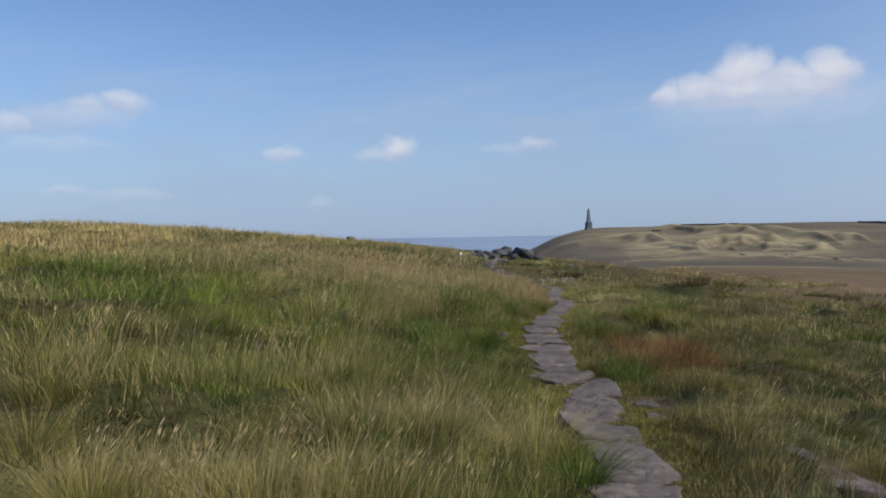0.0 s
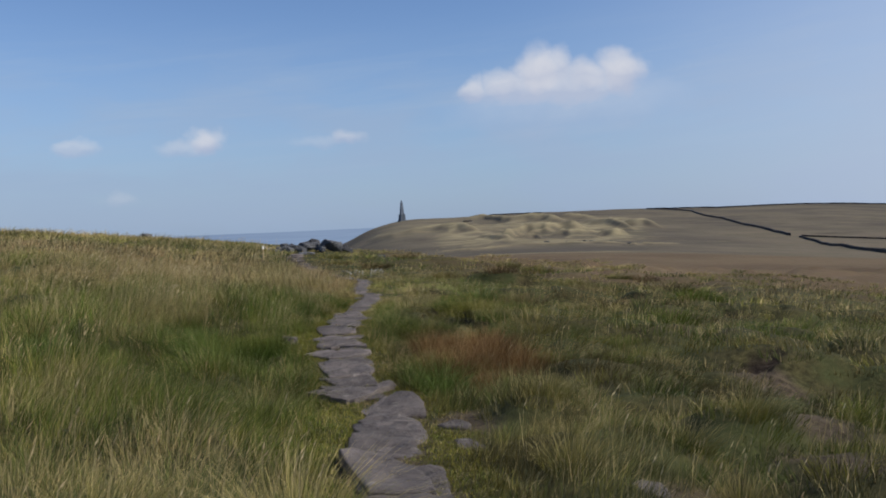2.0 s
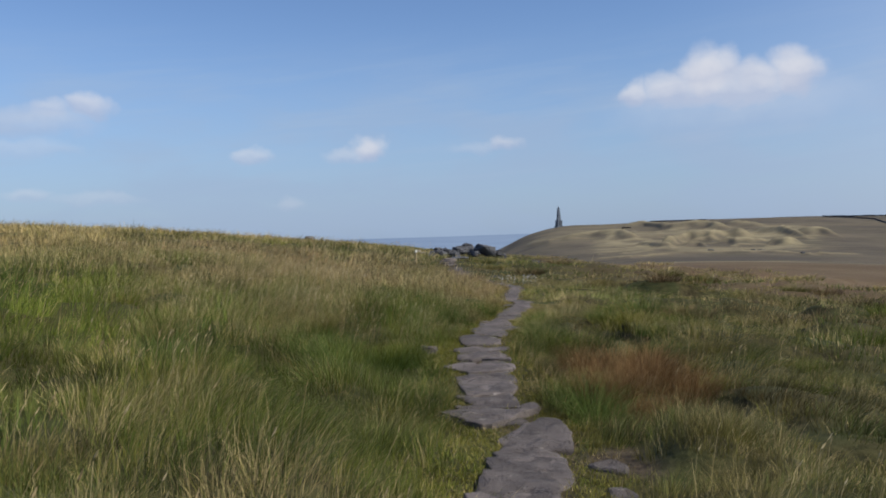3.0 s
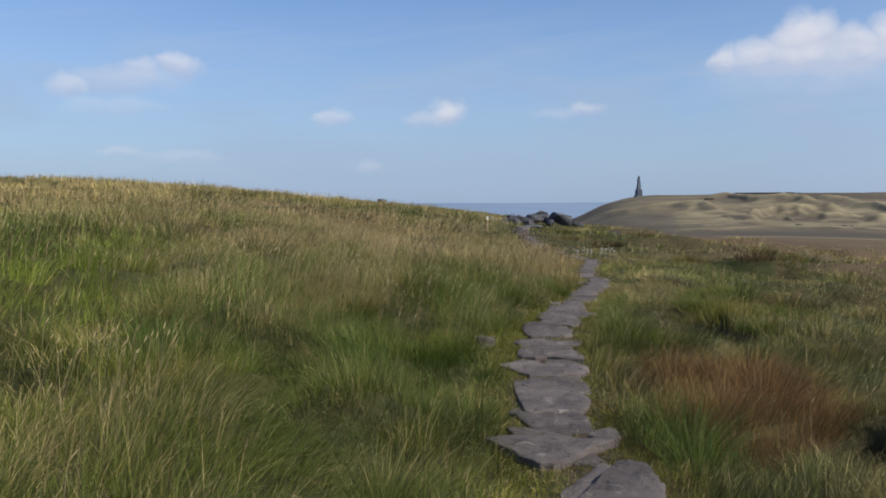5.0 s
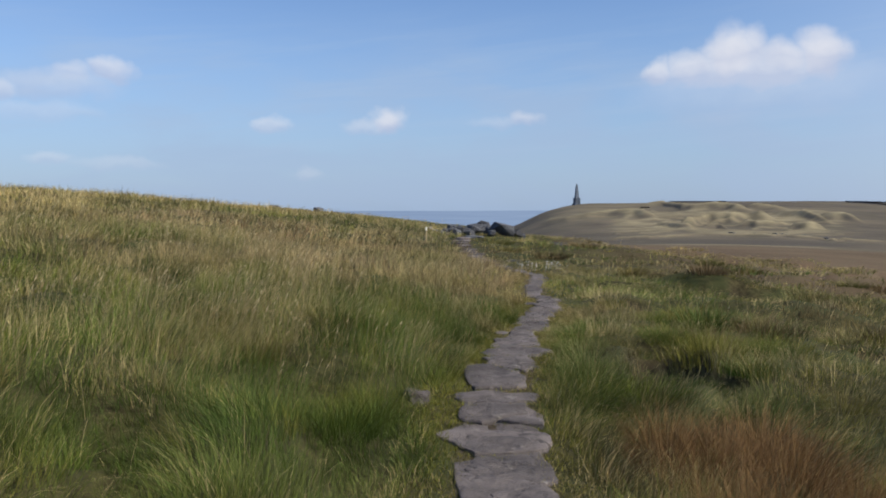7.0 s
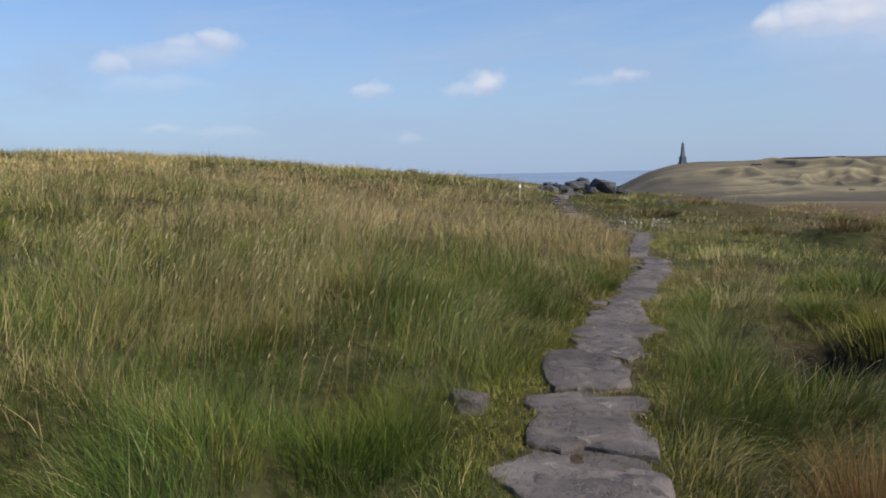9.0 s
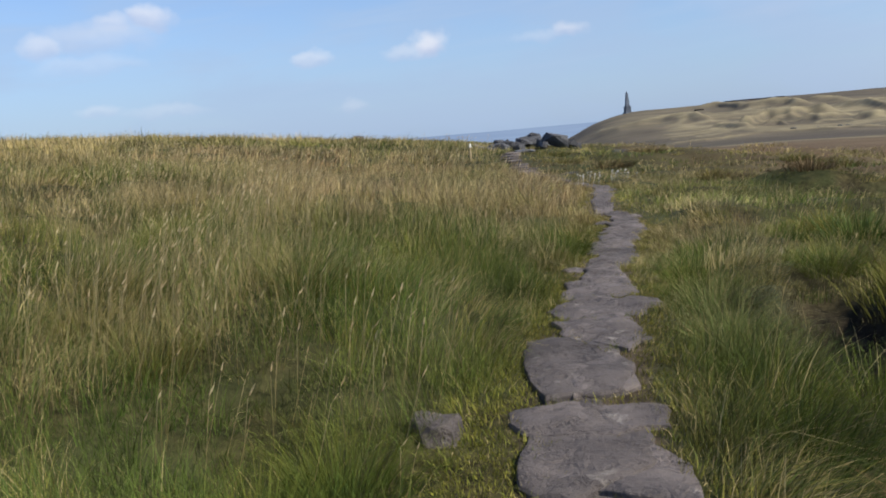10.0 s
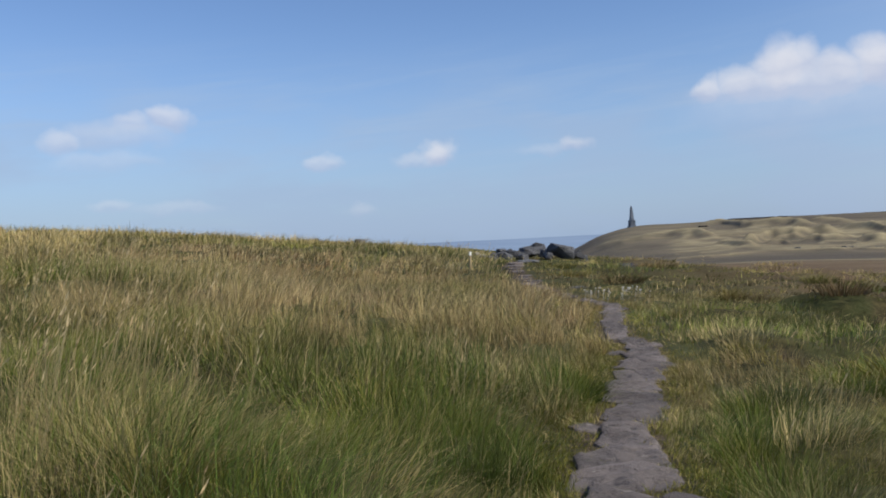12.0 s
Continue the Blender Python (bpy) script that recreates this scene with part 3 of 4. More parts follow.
boulder(2.9, 45.2, height(2.9, 45.2) + 0.05, 0.45, 0.2, 0.09, 45, 5, label="low dark ledge of gritstone beside the path", group="stones in the grass")
boulder(3.9, 36.3, height(3.9, 36.3) + 0.08, 0.3, 0.15, 0.12, 46, 5, label="dark stone in an eroded peat bank", group="stones in the grass")
boulder(1.05, 48.8, height(1.05, 48.8) + 0.1, 0.13, 0.15, 0.06, 31, 10, mat=PALE, label="pale weathered stone on a bare patch", group="pale stones by the outcrop")
boulder(0.75, 50.5, height(0.75, 50.5) + 0.12, 0.16, 0.15, 0.06, 32, 50, mat=PALE, label="pale weathered stone on a bare patch", group="pale stones by the outcrop")
boulder(-9.3, 80.0, height(-9.3, 80) + 0.30, 0.46, 0.4, 0.22, 11, 0, label="lone dark boulder on the moor's skyline", group="boulders on the skyline")
boulder(-14.0, 84.0, height(-14, 84) + 0.2, 0.45, 0.4, 0.22, 12, 20, label="low dark boulder on the moor's skyline", group="boulders on the skyline")
for k, (az, r, wide, tall) in enumerate(((15.9, 1285, 14, 1.5), (16.9, 1288, 22, 1.7), (18.2, 1290, 16, 1.4), (19.3, 1290, 8, 1.2), (14.4, 1010, 6, 1.2))):
    x, y = 1 + r * math.sin(radians(az)), 6 + r * math.cos(radians(az))
    boulder(x, y, height(x, y) + 0.4, wide, 3.5, tall, 60 + k, -az, mat=WALLSTONE, label="dark weathered crag on the far hill's brow", group="crags on the far hill")
for k, (az, r) in enumerate(((21.4, 392), (22.6, 388), (23.0, 380), (23.2, 386), (24.3, 372), (25.6, 350), (26.4, 344), (19.9, 402))):
    x, y = 1 + r * math.sin(radians(az)), 6 + r * math.cos(radians(az))
    boulder(x, y, height(x, y) + 0.3, 0.9 + 0.25 * (k % 4), 0.8, 0.5 + 0.12 * (k % 3), 80 + k, 20 * k, label="dark fallen stone below the old quarry heaps", group="stones below the quarry heaps")
boulder(7.0, 47.0, height(7, 47) + 0.1, 0.5, 0.3, 0.14, 13, 10, label="flat dark stone in moor grass", group="stones in the grass")


# ---- waymark post ----
def waymark_post(x, y):
    z = height(x, y)
    base = tagged(new("waymark_post"), "short wooden waymark post with a white painted head", "marker post")
    base.location, base.rotation_euler = (x, y, z - 0.02), (0, radians(1.5), radians(20))
    bm = bmesh.new()
    block(bm, -0.035, -0.035, 0, 0.035, 0.035, 0.54)
    bmesh.ops.bevel(bm, geom=bm.edges[:], offset=0.008, segments=1, affect="EDGES")
    part("shaft", bm, WOOD, base)
    bm = bmesh.new()
    block(bm, -0.04, -0.04, 0.54, 0.04, 0.04, 0.68, 0.8)
    bmesh.ops.bevel(bm, geom=bm.edges[:], offset=0.008, segments=1, affect="EDGES")
    part("head", bm, WHITE, base, "white painted head")


waymark_post(0.69, 41.0)


# ---- flagged path ----
path = tagged(new("footpath"), "worn path of uneven gritstone flags sunk in grass", "footpath", kind="structure")


FLAGS = []


def flag(x, y, wide, deep, turn=0, rise=0.03, seed=None, tilt=0, lean=0, thick=0.14, square=0.6, mat=None, shape=None):
    """One irregular flagstone: worn top, rounded rim, rough sides."""
    rng = random.Random(seed if seed is not None else int(x * 1000 + y * 77))
    z0 = height(x, y) + 0.016 + (0.5 if rise > 0.07 else 0.12) * rise
    deep, wide = deep * 1.07, wide * 1.04
    bm = bmesh.new()
    n = 35
    sides = rng.choice((4, 5, 5, 6))
    p = 2 + 5 * square
    corners = []
    for i in range(sides):
        t = 2 * math.pi * (i + 0.5 + rng.uniform(-0.22, 0.22)) / sides + rng.uniform(-0.1, 0.1)
        c, s = math.cos(t), math.sin(t)
        k = (abs(c) ** p + abs(s) ** p) ** (-1 / p) * rng.uniform(0.98, 1.16)
        corners.append(Vector((c * k * wide / 2, s * k * deep / 2, 0)))
    if shape:
        corners, sides = [Vector((px - x, py - y, 0)) for px, py in shape], len(shape)
    outline = []
    for i in range(n):
        u = i * sides / n
        a, b = corners[int(u) % sides], corners[(int(u) + 1) % sides]
        q = a.lerp(b, u - int(u))
        bulge = 1.0 + 0.03 * (1 - abs(2 * (u - int(u)) - 1)) + (0.05 if shape else 0.12) * noise.noise(Vector((q.x * 9, q.y * 9, x * 7 + y))) + rng.uniform(-0.02, 0.02)
        outline.append((q.x * bulge, q.y * bulge))
    lip = 0.03 / min(wide, deep)
    skew = 0 if shape else rng.uniform(-0.1, 0.1)

    def ring(scale, z, rough):
        out = []
        for a, b in outline:
            e = noise.noise(Vector((a * scale * 3 + x * 5, b * scale * 3 + y * 5, 0)))
            e += 0.75 * noise.noise(Vector((a * scale * 8 + x * 5, b * scale * 8 + y * 5, 3))) + 0.4 * abs(noise.noise(Vector((a * scale * 19, b * scale * 19, x + y))))
            out.append(bm.verts.new((a * scale + skew * b, b * scale, z + e * rough)))
        return out

    rings = [ring(1.0, -thick, 0.0), ring(1.0, -0.016, 0.014), ring(1 - 0.35 * lip, -0.004, 0.016), ring(1 - 1.0 * lip, 0.0, 0.018), ring(0.82, 0.002, 0.022), ring(0.64, 0.003, 0.024), ring(0.46, 0.003, 0.024), ring(0.28, 0.002, 0.024), ring(0.1, 0.002, 0.024)]
    for a, b in zip(rings, rings[1:]):
        for i in range(n):
            bm.faces.new((a[i], a[(i + 1) % n], b[(i + 1) % n], b[i]))
    bm.faces.new(rings[-1])
    ob = part("flagstone", bm, mat or SLAB, path, smooth=True)
    ob.data.set_sharp_from_angle(angle=radians(24))
    c, s = math.cos(radians(turn)), math.sin(radians(turn))
    FLAGS.append(np.array([(x + (a + skew * b) * c - b * s, y + (a + skew * b) * s + b * c) for a, b in outline]))
    ob.matrix_basis = pose(x, y, z0, tilt, lean, turn)
    return ob


# near flags, one by one; shapes run anticlockwise, in metres
def shaped(points, rise=0.03, thick=0.14, tilt=0, lean=0):
    mx, my = sum(p[0] for p in points) / len(points), sum(p[1] for p in points) / len(points)
    flag(mx, my, max(p[0] for p in points) - min(p[0] for p in points), max(p[1] for p in points) - min(p[1] for p in points),
         rise=rise, thick=thick, tilt=tilt, lean=lean, shape=points[::-1])


flag(1.25, 5.50, 0.50, 0.42, 5, 0.03)
flag(1.27, 5.93, 0.48, 0.42, -8, 0.02)
flag(1.38, 6.38, 0.46, 0.46, -6, 0.05)
flag(1.38, 7.00, 0.42, 0.56, 6, 0.03)
shaped([(1.06, 8.25), (1.14, 8.34), (1.38, 8.02), (1.54, 7.62), (1.52, 7.25), (1.14, 7.33)], 0.075, 0.22, lean=3)
flag(1.44, 8.30, 0.30, 0.26, 10, -0.01)
shaped([(1.26, 9.36), (1.55, 9.33), (1.79, 9.20), (1.77, 8.65), (1.60, 8.46), (1.30, 8.51)], 0.02)
shaped([(1.36, 9.50), (1.58, 9.95), (1.78, 10.32), (1.94, 10.28), (1.96, 9.90), (1.90, 9.46), (1.44, 9.40)], 0.10, 0.3, tilt=2, lean=-2)
shaped([(0.97, 10.92), (1.50, 10.98), (1.88, 10.90), (1.67, 10.70), (1.46, 10.40), (1.32, 10.38), (1.12, 10.62)], 0.075, 0.2)
flag(1.80, 11.12, 0.24, 0.22, 15, 0.02)
flag(1.50, 11.32, 0.50, 0.44, 4, -0.02)
shaped([(1.20, 12.63), (1.40, 12.68), (1.64, 12.60), (1.82, 11.97), (1.71, 11.66), (1.27, 11.62)], 0.06, 0.2)
shaped([(1.08, 13.26), (1.38, 13.56), (1.65, 13.40), (1.93, 13.18), (1.86, 12.84), (1.36, 12.76)], 0.03)
shaped([(1.30, 13.90), (1.52, 14.02), (1.80, 13.97), (1.95, 13.72), (1.90, 13.36), (1.66, 13.46), (1.42, 13.62)], 0.04)
flag(1.62, 14.21, 0.62, 0.36, -4, 0.03)
shaped([(1.40, 15.48), (1.61, 15.52), (1.81, 15.20), (1.94, 14.84), (1.82, 14.48), (1.44, 14.43), (1.36, 14.90)], 0.06, 0.2)
shaped([(1.58, 15.90), (1.84, 15.86), (2.10, 15.46), (1.96, 15.14), (1.84, 15.26), (1.70, 15.52)], 0.03)
flag(1.93, 16.28, 0.58, 0.72, -6, 0.03)
flag(2.28, 16.45, 0.22, 0.40, 0, 0.01)
# sunken stone between the flags
fill = random.Random(5)
y = 5.75
while y < 31:
    long = fill.uniform(0.7, 1.0)
    flag(float(path_x(y)) + fill.uniform(-0.04, 0.04), y, fill.uniform(0.44, 0.54) * (1 if y < 16 else 0.72), long, fill.uniform(-10, 10), 0.026, seed=int(y * 31))
    FLAGS.pop()
    y += long * 0.97
# side stones
boulder(0.94, 14.12, height(0.94, 14.12) - 0.02, 0.12, 0.14, 0.11, 21, 20, 0, 8, mat=SLAB, label="rounded gritstone boulder at the path's mossy edge", group="stones in the grass", boxy=0.45)
flag(1.98, 8.35, 0.16, 0.26, 20, 0.04, thick=0.22, square=0.3, tilt=5)
flag(2.05, 9.0, 0.2, 0.3, 35, 0.02, square=0.3)
flag(3.00, 6.72, 0.34, 0.46, 30, 0.06, square=0.3, thick=0.2)
flag(2.72, 7.05, 0.2, 0.24, 60, 0.03, square=0.3)
# the rest of the way to the bend
rng = random.Random(12)
y = 16.72
while y < 31.2:
    deep = rng.uniform(0.42, 0.78) if y < 24 else rng.uniform(0.6, 1.0)
    wide = rng.uniform(0.44, 0.56) if 18.5 < y < 23 or y < 17.4 else rng.uniform(0.26, 0.38)
    ym = y + deep / 2
    flag(float(path_x(ym)) + rng.uniform(-0.05, 0.05), ym, wide, deep * 1.02, rng.uniform(-12, 8), rng.uniform(0.015, 0.05), seed=int(ym * 100))
    if rng.random() < 0.3:
        flag(float(path_x(ym)) + rng.choice((-1, 1)) * (wide / 2 + 0.08), ym + 0.1, 0.2, 0.3, rng.uniform(-30, 30), 0.005, seed=int(ym * 90))
    y += deep * 0.98
# stony steps beyond the bend
for y in (31.9, 32.9, 33.7, 34.5, 35.2, 36.1, 37.0, 37.8, 38.7, 39.6, 41.0, 42.4, 43.6, 44.6):
    flag(float(path_x(y)) + rng.uniform(-0.12, 0.12), y, rng.uniform(0.4, 0.75), rng.uniform(0.5, 0.9), rng.uniform(-35, 35), rng.uniform(0.03, 0.09), seed=int(y * 10), thick=0.25, square=0.35)


# ---- grass ----
GREEN, DEEP, OLIVE = np.array((0.152, 0.195, 0.029)), np.array((0.066, 0.116, 0.020)), np.array((0.222, 0.212, 0.040))
STRAW, RUST, BROWN = np.array((0.60, 0.48, 0.24)), np.array((0.150, 0.080, 0.030)), np.array((0.215, 0.152, 0.078))
MOSS, GOLD, BLUISH = np.array((0.265, 0.250, 0.040)), np.array((0.48, 0.365, 0.145)), np.array((0.150, 0.195, 0.054))
HEATH, TAN = np.array((0.058, 0.046, 0.020)), np.array((0.41, 0.280, 0.172))


def lerp(a, b, w):
    return a + (b - a) * np.asarray(w)[:, None]


def tussock_look(x, y, z, d):
    """Colour, share of straw and height of the tussocks at those places."""
    n = len(x)
    a, b, c = value_noise(x, y, 2.4, 31), value_noise(x, y, 6.5, 32), value_noise(x, y, 0.8, 33)
    left, far = 1 - step(-0.5, 0.8, d), step(16.5, 25, y)
    col = lerp(np.tile(OLIVE, (n, 1)), GREEN, step(0.25, 0.6, a))
    col = lerp(col, DEEP, 0.75 * step(0.52, 0.8, c))
    col = lerp(col, BLUISH, 0.6 * step(0.5, 0.8, value_noise(x, y, 3.1, 36)))
    col = lerp(col, HEATH, (0.75 - 0.5 * left) * step(0.45, 0.7, value_noise(x, y, 1.7, 39)))
    # reddish seeding grass across the middle of the slope
    tan = far * step(0.12, 0.5, b) * (1 - step(44, 60, y))
    col = lerp(col, TAN, (0.55 + 0.25 * left) * tan)
    col = lerp(col, RUST * 1.7, 0.45 * left * step(21, 28, y) * (1 - step(36, 46, y)) * step(0.45, 0.7, value_noise(x, y, 4.0, 46)))
    green_belt = step(13, 15.5, y) * (1 - step(23, 29, y)) * (1 - left)
    # the sheltered ground beside and below the path is browner
    col = lerp(col, BROWN * 0.85, 0.5 * (1 - left) * step(0.3, 0.6, b) * (1 - 0.5 * green_belt))
    dry = value_noise(x, y, 1.1, 35)
    straw = np.clip(0.07 + 0.38 * step(0.5, 0.85, dry) * (0.4 + 0.8 * b) + (0.08 + 0.18 * left) * far, 0, 0.7)
    straw = straw + 0.12 * (1 - left) * step(12, 16, y)
    tall = (0.17 + 0.10 * a + (0.07 + 0.06 * far) * left) * (0.85 + 0.15 * step(8, 11, y)) * (0.86 + 0.14 * left) * (0.27 + 1.0 * tuft_noise(x, y) + 0.28 * value_noise(x, y, 1.7, 40))
    # dark green strips between the drifts
    deep_strips = step(0.62, 0.8, value_noise(x * 0.5, y, 3.6, 47)) * step(10, 16, y) * (1 - step(40, 55, y))
    col, straw = lerp(col, DEEP, 0.55 * deep_strips), straw * (1 - 0.6 * deep_strips)
    # golden crest
    gold = step(48, 62, y) * step(0.2, 0.45, value_noise(x, y, 8, 34)) + step(22, 34, -x) * step(0.3, 0.6, value_noise(x, y, 9, 37))
    col = lerp(col, GOLD, np.clip(0.9 * gold, 0, 1))
    col = lerp(col, GOLD * 0.9, 0.5 * step(40, 45, y) * (1 - step(50, 54, y)) * step(0, 1.5, d))
    # rust patch beside the flags
    rust = 1 - step(0.5, 1.2, np.minimum(blot(x, y, 2.9, 11.95, 0.7, 1.5), blot(x, y, 3.5, 13.0, 0.6, 0.8)) + 0.5 * (c - 0.5))
    col, straw = lerp(col, RUST, 0.9 * rust), straw * (1 - 0.6 * rust)
    # heather round the peat holes; near (3.45, 11.4) it paints a deep shadow
    gloom = 1 - step(0.4, 1.3, np.minimum.reduce([blot(x, y, 3.45, 11.4, 0.85, 0.75), blot(x, y, 3.4, 15.6, 0.8, 1.2), blot(x, y, 9.4, 28.3, 2.6, 1.5), blot(x, y, 8.5, 31.0, 2.6, 1.3)]))
    col, straw, tall = lerp(col, HEATH * 0.8, 0.8 * gloom), straw * (1 - 0.7 * gloom), tall * (1 - 0.45 * gloom)
    # rushes and fresh green places
    for cx, cy, rx, ry in ((2.05, 20.0, 0.3, 0.6), (2.3, 11.0, 0.25, 0.5), (2.5, 14.1, 0.35, 0.9), (0.45, 13.2, 0.5, 0.6), (0.2, 15.4, 0.5, 0.7), (-0.3, 14.0, 0.6, 0.5), (-0.5, 12.4, 1.0, 0.8), (9.1, 41.6, 2.2, 0.6), (12, 36, 2.0, 0.7), (0.85, 6.2, 0.16, 0.3), (1.0, 19.2, 0.5, 1.0)):
        w = 1 - step(0.4, 1.2, blot(x, y, cx, cy, rx, ry))
        col, straw = lerp(col, DEEP * 1.1, 0.8 * w), straw * (1 - 0.7 * w)
        tall = tall + 0.06 * w
    # straw tufts
    tuft = 1 - step(0.5, 1.3, blot(x, y, 0.70, 6.5, 0.34, 0.6))
    straw, tall = np.maximum(straw, 0.55 * tuft), tall + 0.16 * tuft
    for cx, cy, size in ((2.75, 8.3, 0.35), (2.5, 7.2, 0.3), (-0.75, 15.3, 1.1), (-1.2, 14.2, 0.7), (-1.6, 16.8, 1.0), (4.75, 28.2, 0.7), (-3.6, 10.5, 1.1), (-2.5, 6.7, 0.7)):
        w = 1 - step(0.3, 1.3, blot(x, y, cx, cy, size, size * 0.8))
        straw, tall = np.maximum(straw, 0.38 * w), tall + 0.05 * w
    # mossy, cropped verge
    verge = 1 - step(0.42, 0.72, np.abs(d) + 0.35 * (c - 0.5))
    verge = np.maximum(verge, 1 - step(0.4, 1.2, blot(x, y, 1.02, 13.62, 0.3, 0.2)))
    verge = verge * (1 - step(45, 47, y))
    col = lerp(col, MOSS, 0.75 * verge)
    tall = tall * (1 - verge) + (0.042 + 0.035 * c) * verge
    straw = straw * (1 - 0.3 * verge)
    # pale seeding grass where the slope rounds off
    crest = step(1.05, 1.6, z) * step(0.15, 0.45, value_noise(x, y, 5, 44))
    col, straw = lerp(col, GOLD * 1.2, 0.9 * crest), np.maximum(straw, 0.5 * crest)
    col = lerp(col, DEEP * 0.9, 0.65 * (1 - verge) * step(0.58, 0.8, value_noise(x, y, 0.9, 48)) * (1 - step(45, 60, y)))
    # uneven tone; the nearer stretch is painted darker in place of less exposure
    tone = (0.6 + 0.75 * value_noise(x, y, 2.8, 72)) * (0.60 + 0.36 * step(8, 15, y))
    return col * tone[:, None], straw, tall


def scatter(spacing, keep, seed, box):
    r = np.random.default_rng(seed)
    x0, x1, y0, y1 = box
    gx, gy = np.meshgrid(np.arange(x0, x1, spacing), np.arange(y0, y1, spacing))
    x = gx.ravel() + r.uniform(-0.5, 0.5, gx.size) * spacing
    y = gy.ravel() + r.uniform(-0.5, 0.5, gx.size) * spacing
    ok = keep(x, y)
    return x[ok], y[ok]


def on_flag(x, y, margin):
    """Whether a root would stand on a flagstone."""
    hit = np.zeros(len(x), bool)
    for ring in FLAGS:
        middle = ring.mean(0)
        ring = middle + (ring - middle) * (1 + margin * 4)
        (x0, y0), (x1, y1) = ring.min(0), ring.max(0)
        near = np.nonzero((x > x0) & (x < x1) & (y > y0) & (y < y1))[0]
        inside = np.zeros(len(near), bool)
        for (ax, ay), (bx, by) in zip(ring, np.roll(ring, -1, 0)):
            crosses = (ay > y[near]) != (by > y[near])
            inside ^= crosses & (x[near] < ax + (y[near] - ay) * (bx - ax) / (by - ay + 1e-12))
        hit[near[inside]] = True
    return hit


def nearest(x, y):
    """Least distance from which the walk looks at those places."""
    dx = np.abs(x - 1.2)
    near = np.maximum(np.maximum(2.7, 2.05 * dx), np.where(y > 12.6, np.hypot(x - 1.3, y - 12.6), 0))
    return np.where(x > 1.2, np.minimum(near, np.maximum(2.7, np.hypot(x - 0.5, y - 2.2))), near)


def in_sight(x, y):
    """The part of the moor that the walk looks over."""
    return (y > 3.2) & (x > 0.9 - 0.63 * (y - 0.3)) & (x < 2.0 + 1.1 * (y - 1.5))


def grass_field(name, label, x, y, blades, width, spread, segments, seed, longer=1.0, tint=1.0):
    """Bent blades combed out from the tussocks, rooted on the ground, as one mesh."""
    r = np.random.default_rng(seed)
    z, plain, hill, buff, soil, peat = land(x, y)
    d = x - path_x(y)
    walked = (np.abs(d) < 0.25) & (y > 5.2) & (y < 46) & (r.random(len(x)) < 0.55)
    thin = r.random(len(x)) < np.clip(peat * 1.2 + bare_at(x, y) * 0.88, 0, 1)
    ok = ~walked & ~thin & ~on_flag(x, y, -0.01)
    x, y, z, d, peat = x[ok], y[ok], z[ok], d[ok], peat[ok]
    col, straw, tall = tussock_look(x, y, z, d)
    tall = tall * (1 - 0.35 * step(30, 36, y) * (np.abs(d) < 2.5))
    tall = tall * longer * r.uniform(0.75, 1.25, len(x))
    # each tuft has its own tone and kind
    col = col * tint * r.uniform(0.62, 1.38, len(x))[:, None]
    kind = r.random(len(x))
    col = np.where((kind < 0.22)[:, None], lerp(col, DEEP, np.full(len(x), 0.6)), col)
    col = np.where((kind > 0.90)[:, None], lerp(col, OLIVE * 1.1, np.full(len(x), 0.7)), col)
    straw = np.where(kind > 0.92, straw + 0.3, straw * 0.9)
    bare = bare_at(x, y)
    tall, straw = tall * (1 - 0.6 * bare), np.maximum(straw, 0.35 * bare)
    col = lerp(col, BROWN * 0.6, 0.8 * bare)
    n = len(x) * blades
    rep = np.repeat(np.arange(len(x)), blades)
    ang = r.uniform(0, 2 * np.pi, n)
    rad = spread * np.sqrt(r.random(n))
    bx, by = x[rep] + rad * np.cos(ang), y[rep] + rad * np.sin(ang)
    beside = np.abs(bx - path_x(by)) < 0.8
    stays = np.ones(n, bool)
    stays[beside] = ~on_flag(bx[beside], by[beside], -0.05)
    rep, ang, rad, bx, by = rep[stays], ang[stays], rad[stays], bx[stays], by[stays]
    n = len(rep)
    bz = z[rep] - np.minimum(0.03, 0.2 * tall[rep])
    length = tall[rep] * (0.3 + 0.85 * r.random(n) ** 0.8)
    # blades fall away from the tussock's dome, and a steady wind pushes them on
    e = 0.07
    away_x = (tuft_noise(bx - e, by) - tuft_noise(bx + e, by)) / (2 * e)
    away_y = (tuft_noise(bx, by - e) - tuft_noise(bx, by + e)) / (2 * e)
    flow_x = 0.8 * (value_noise(bx, by, 0.9, 61) - 0.5) + 0.7 * (value_noise(bx, by, 2.6, 62) - 0.5)
    flow_y = 0.8 * (value_noise(bx, by, 0.9, 63) - 0.5) + 0.7 * (value_noise(bx, by, 2.6, 64) - 0.5)
    lx = np.clip(0.22 * away_x, -0.7, 0.7) + np.cos(ang) * 0.35 * rad / spread + 0.12 + flow_x + r.normal(0, 0.32, n)
    ly = np.clip(0.22 * away_y, -0.7, 0.7) + np.sin(ang) * 0.35 * rad / spread - 0.04 + flow_y + r.normal(0, 0.32, n)
    turn = r.uniform(0, np.pi, n)
    wx, wy = np.cos(turn), np.sin(turn)
    w = width * r.uniform(0.6, 1.3, n)
    dead = r.random(n) < straw[rep]
    base = np.where(dead[:, None], STRAW * r.uniform(0.4, 1.15, n)[:, None] * 0.88 + 0.15 * col[rep], col[rep] * r.uniform(0.5, 1.5, n)[:, None])
    tip = base + (STRAW * 0.8 - base) * (0.08 + 0.6 * r.random(n) * straw[rep])[:, None]
    layers, shades = [], []
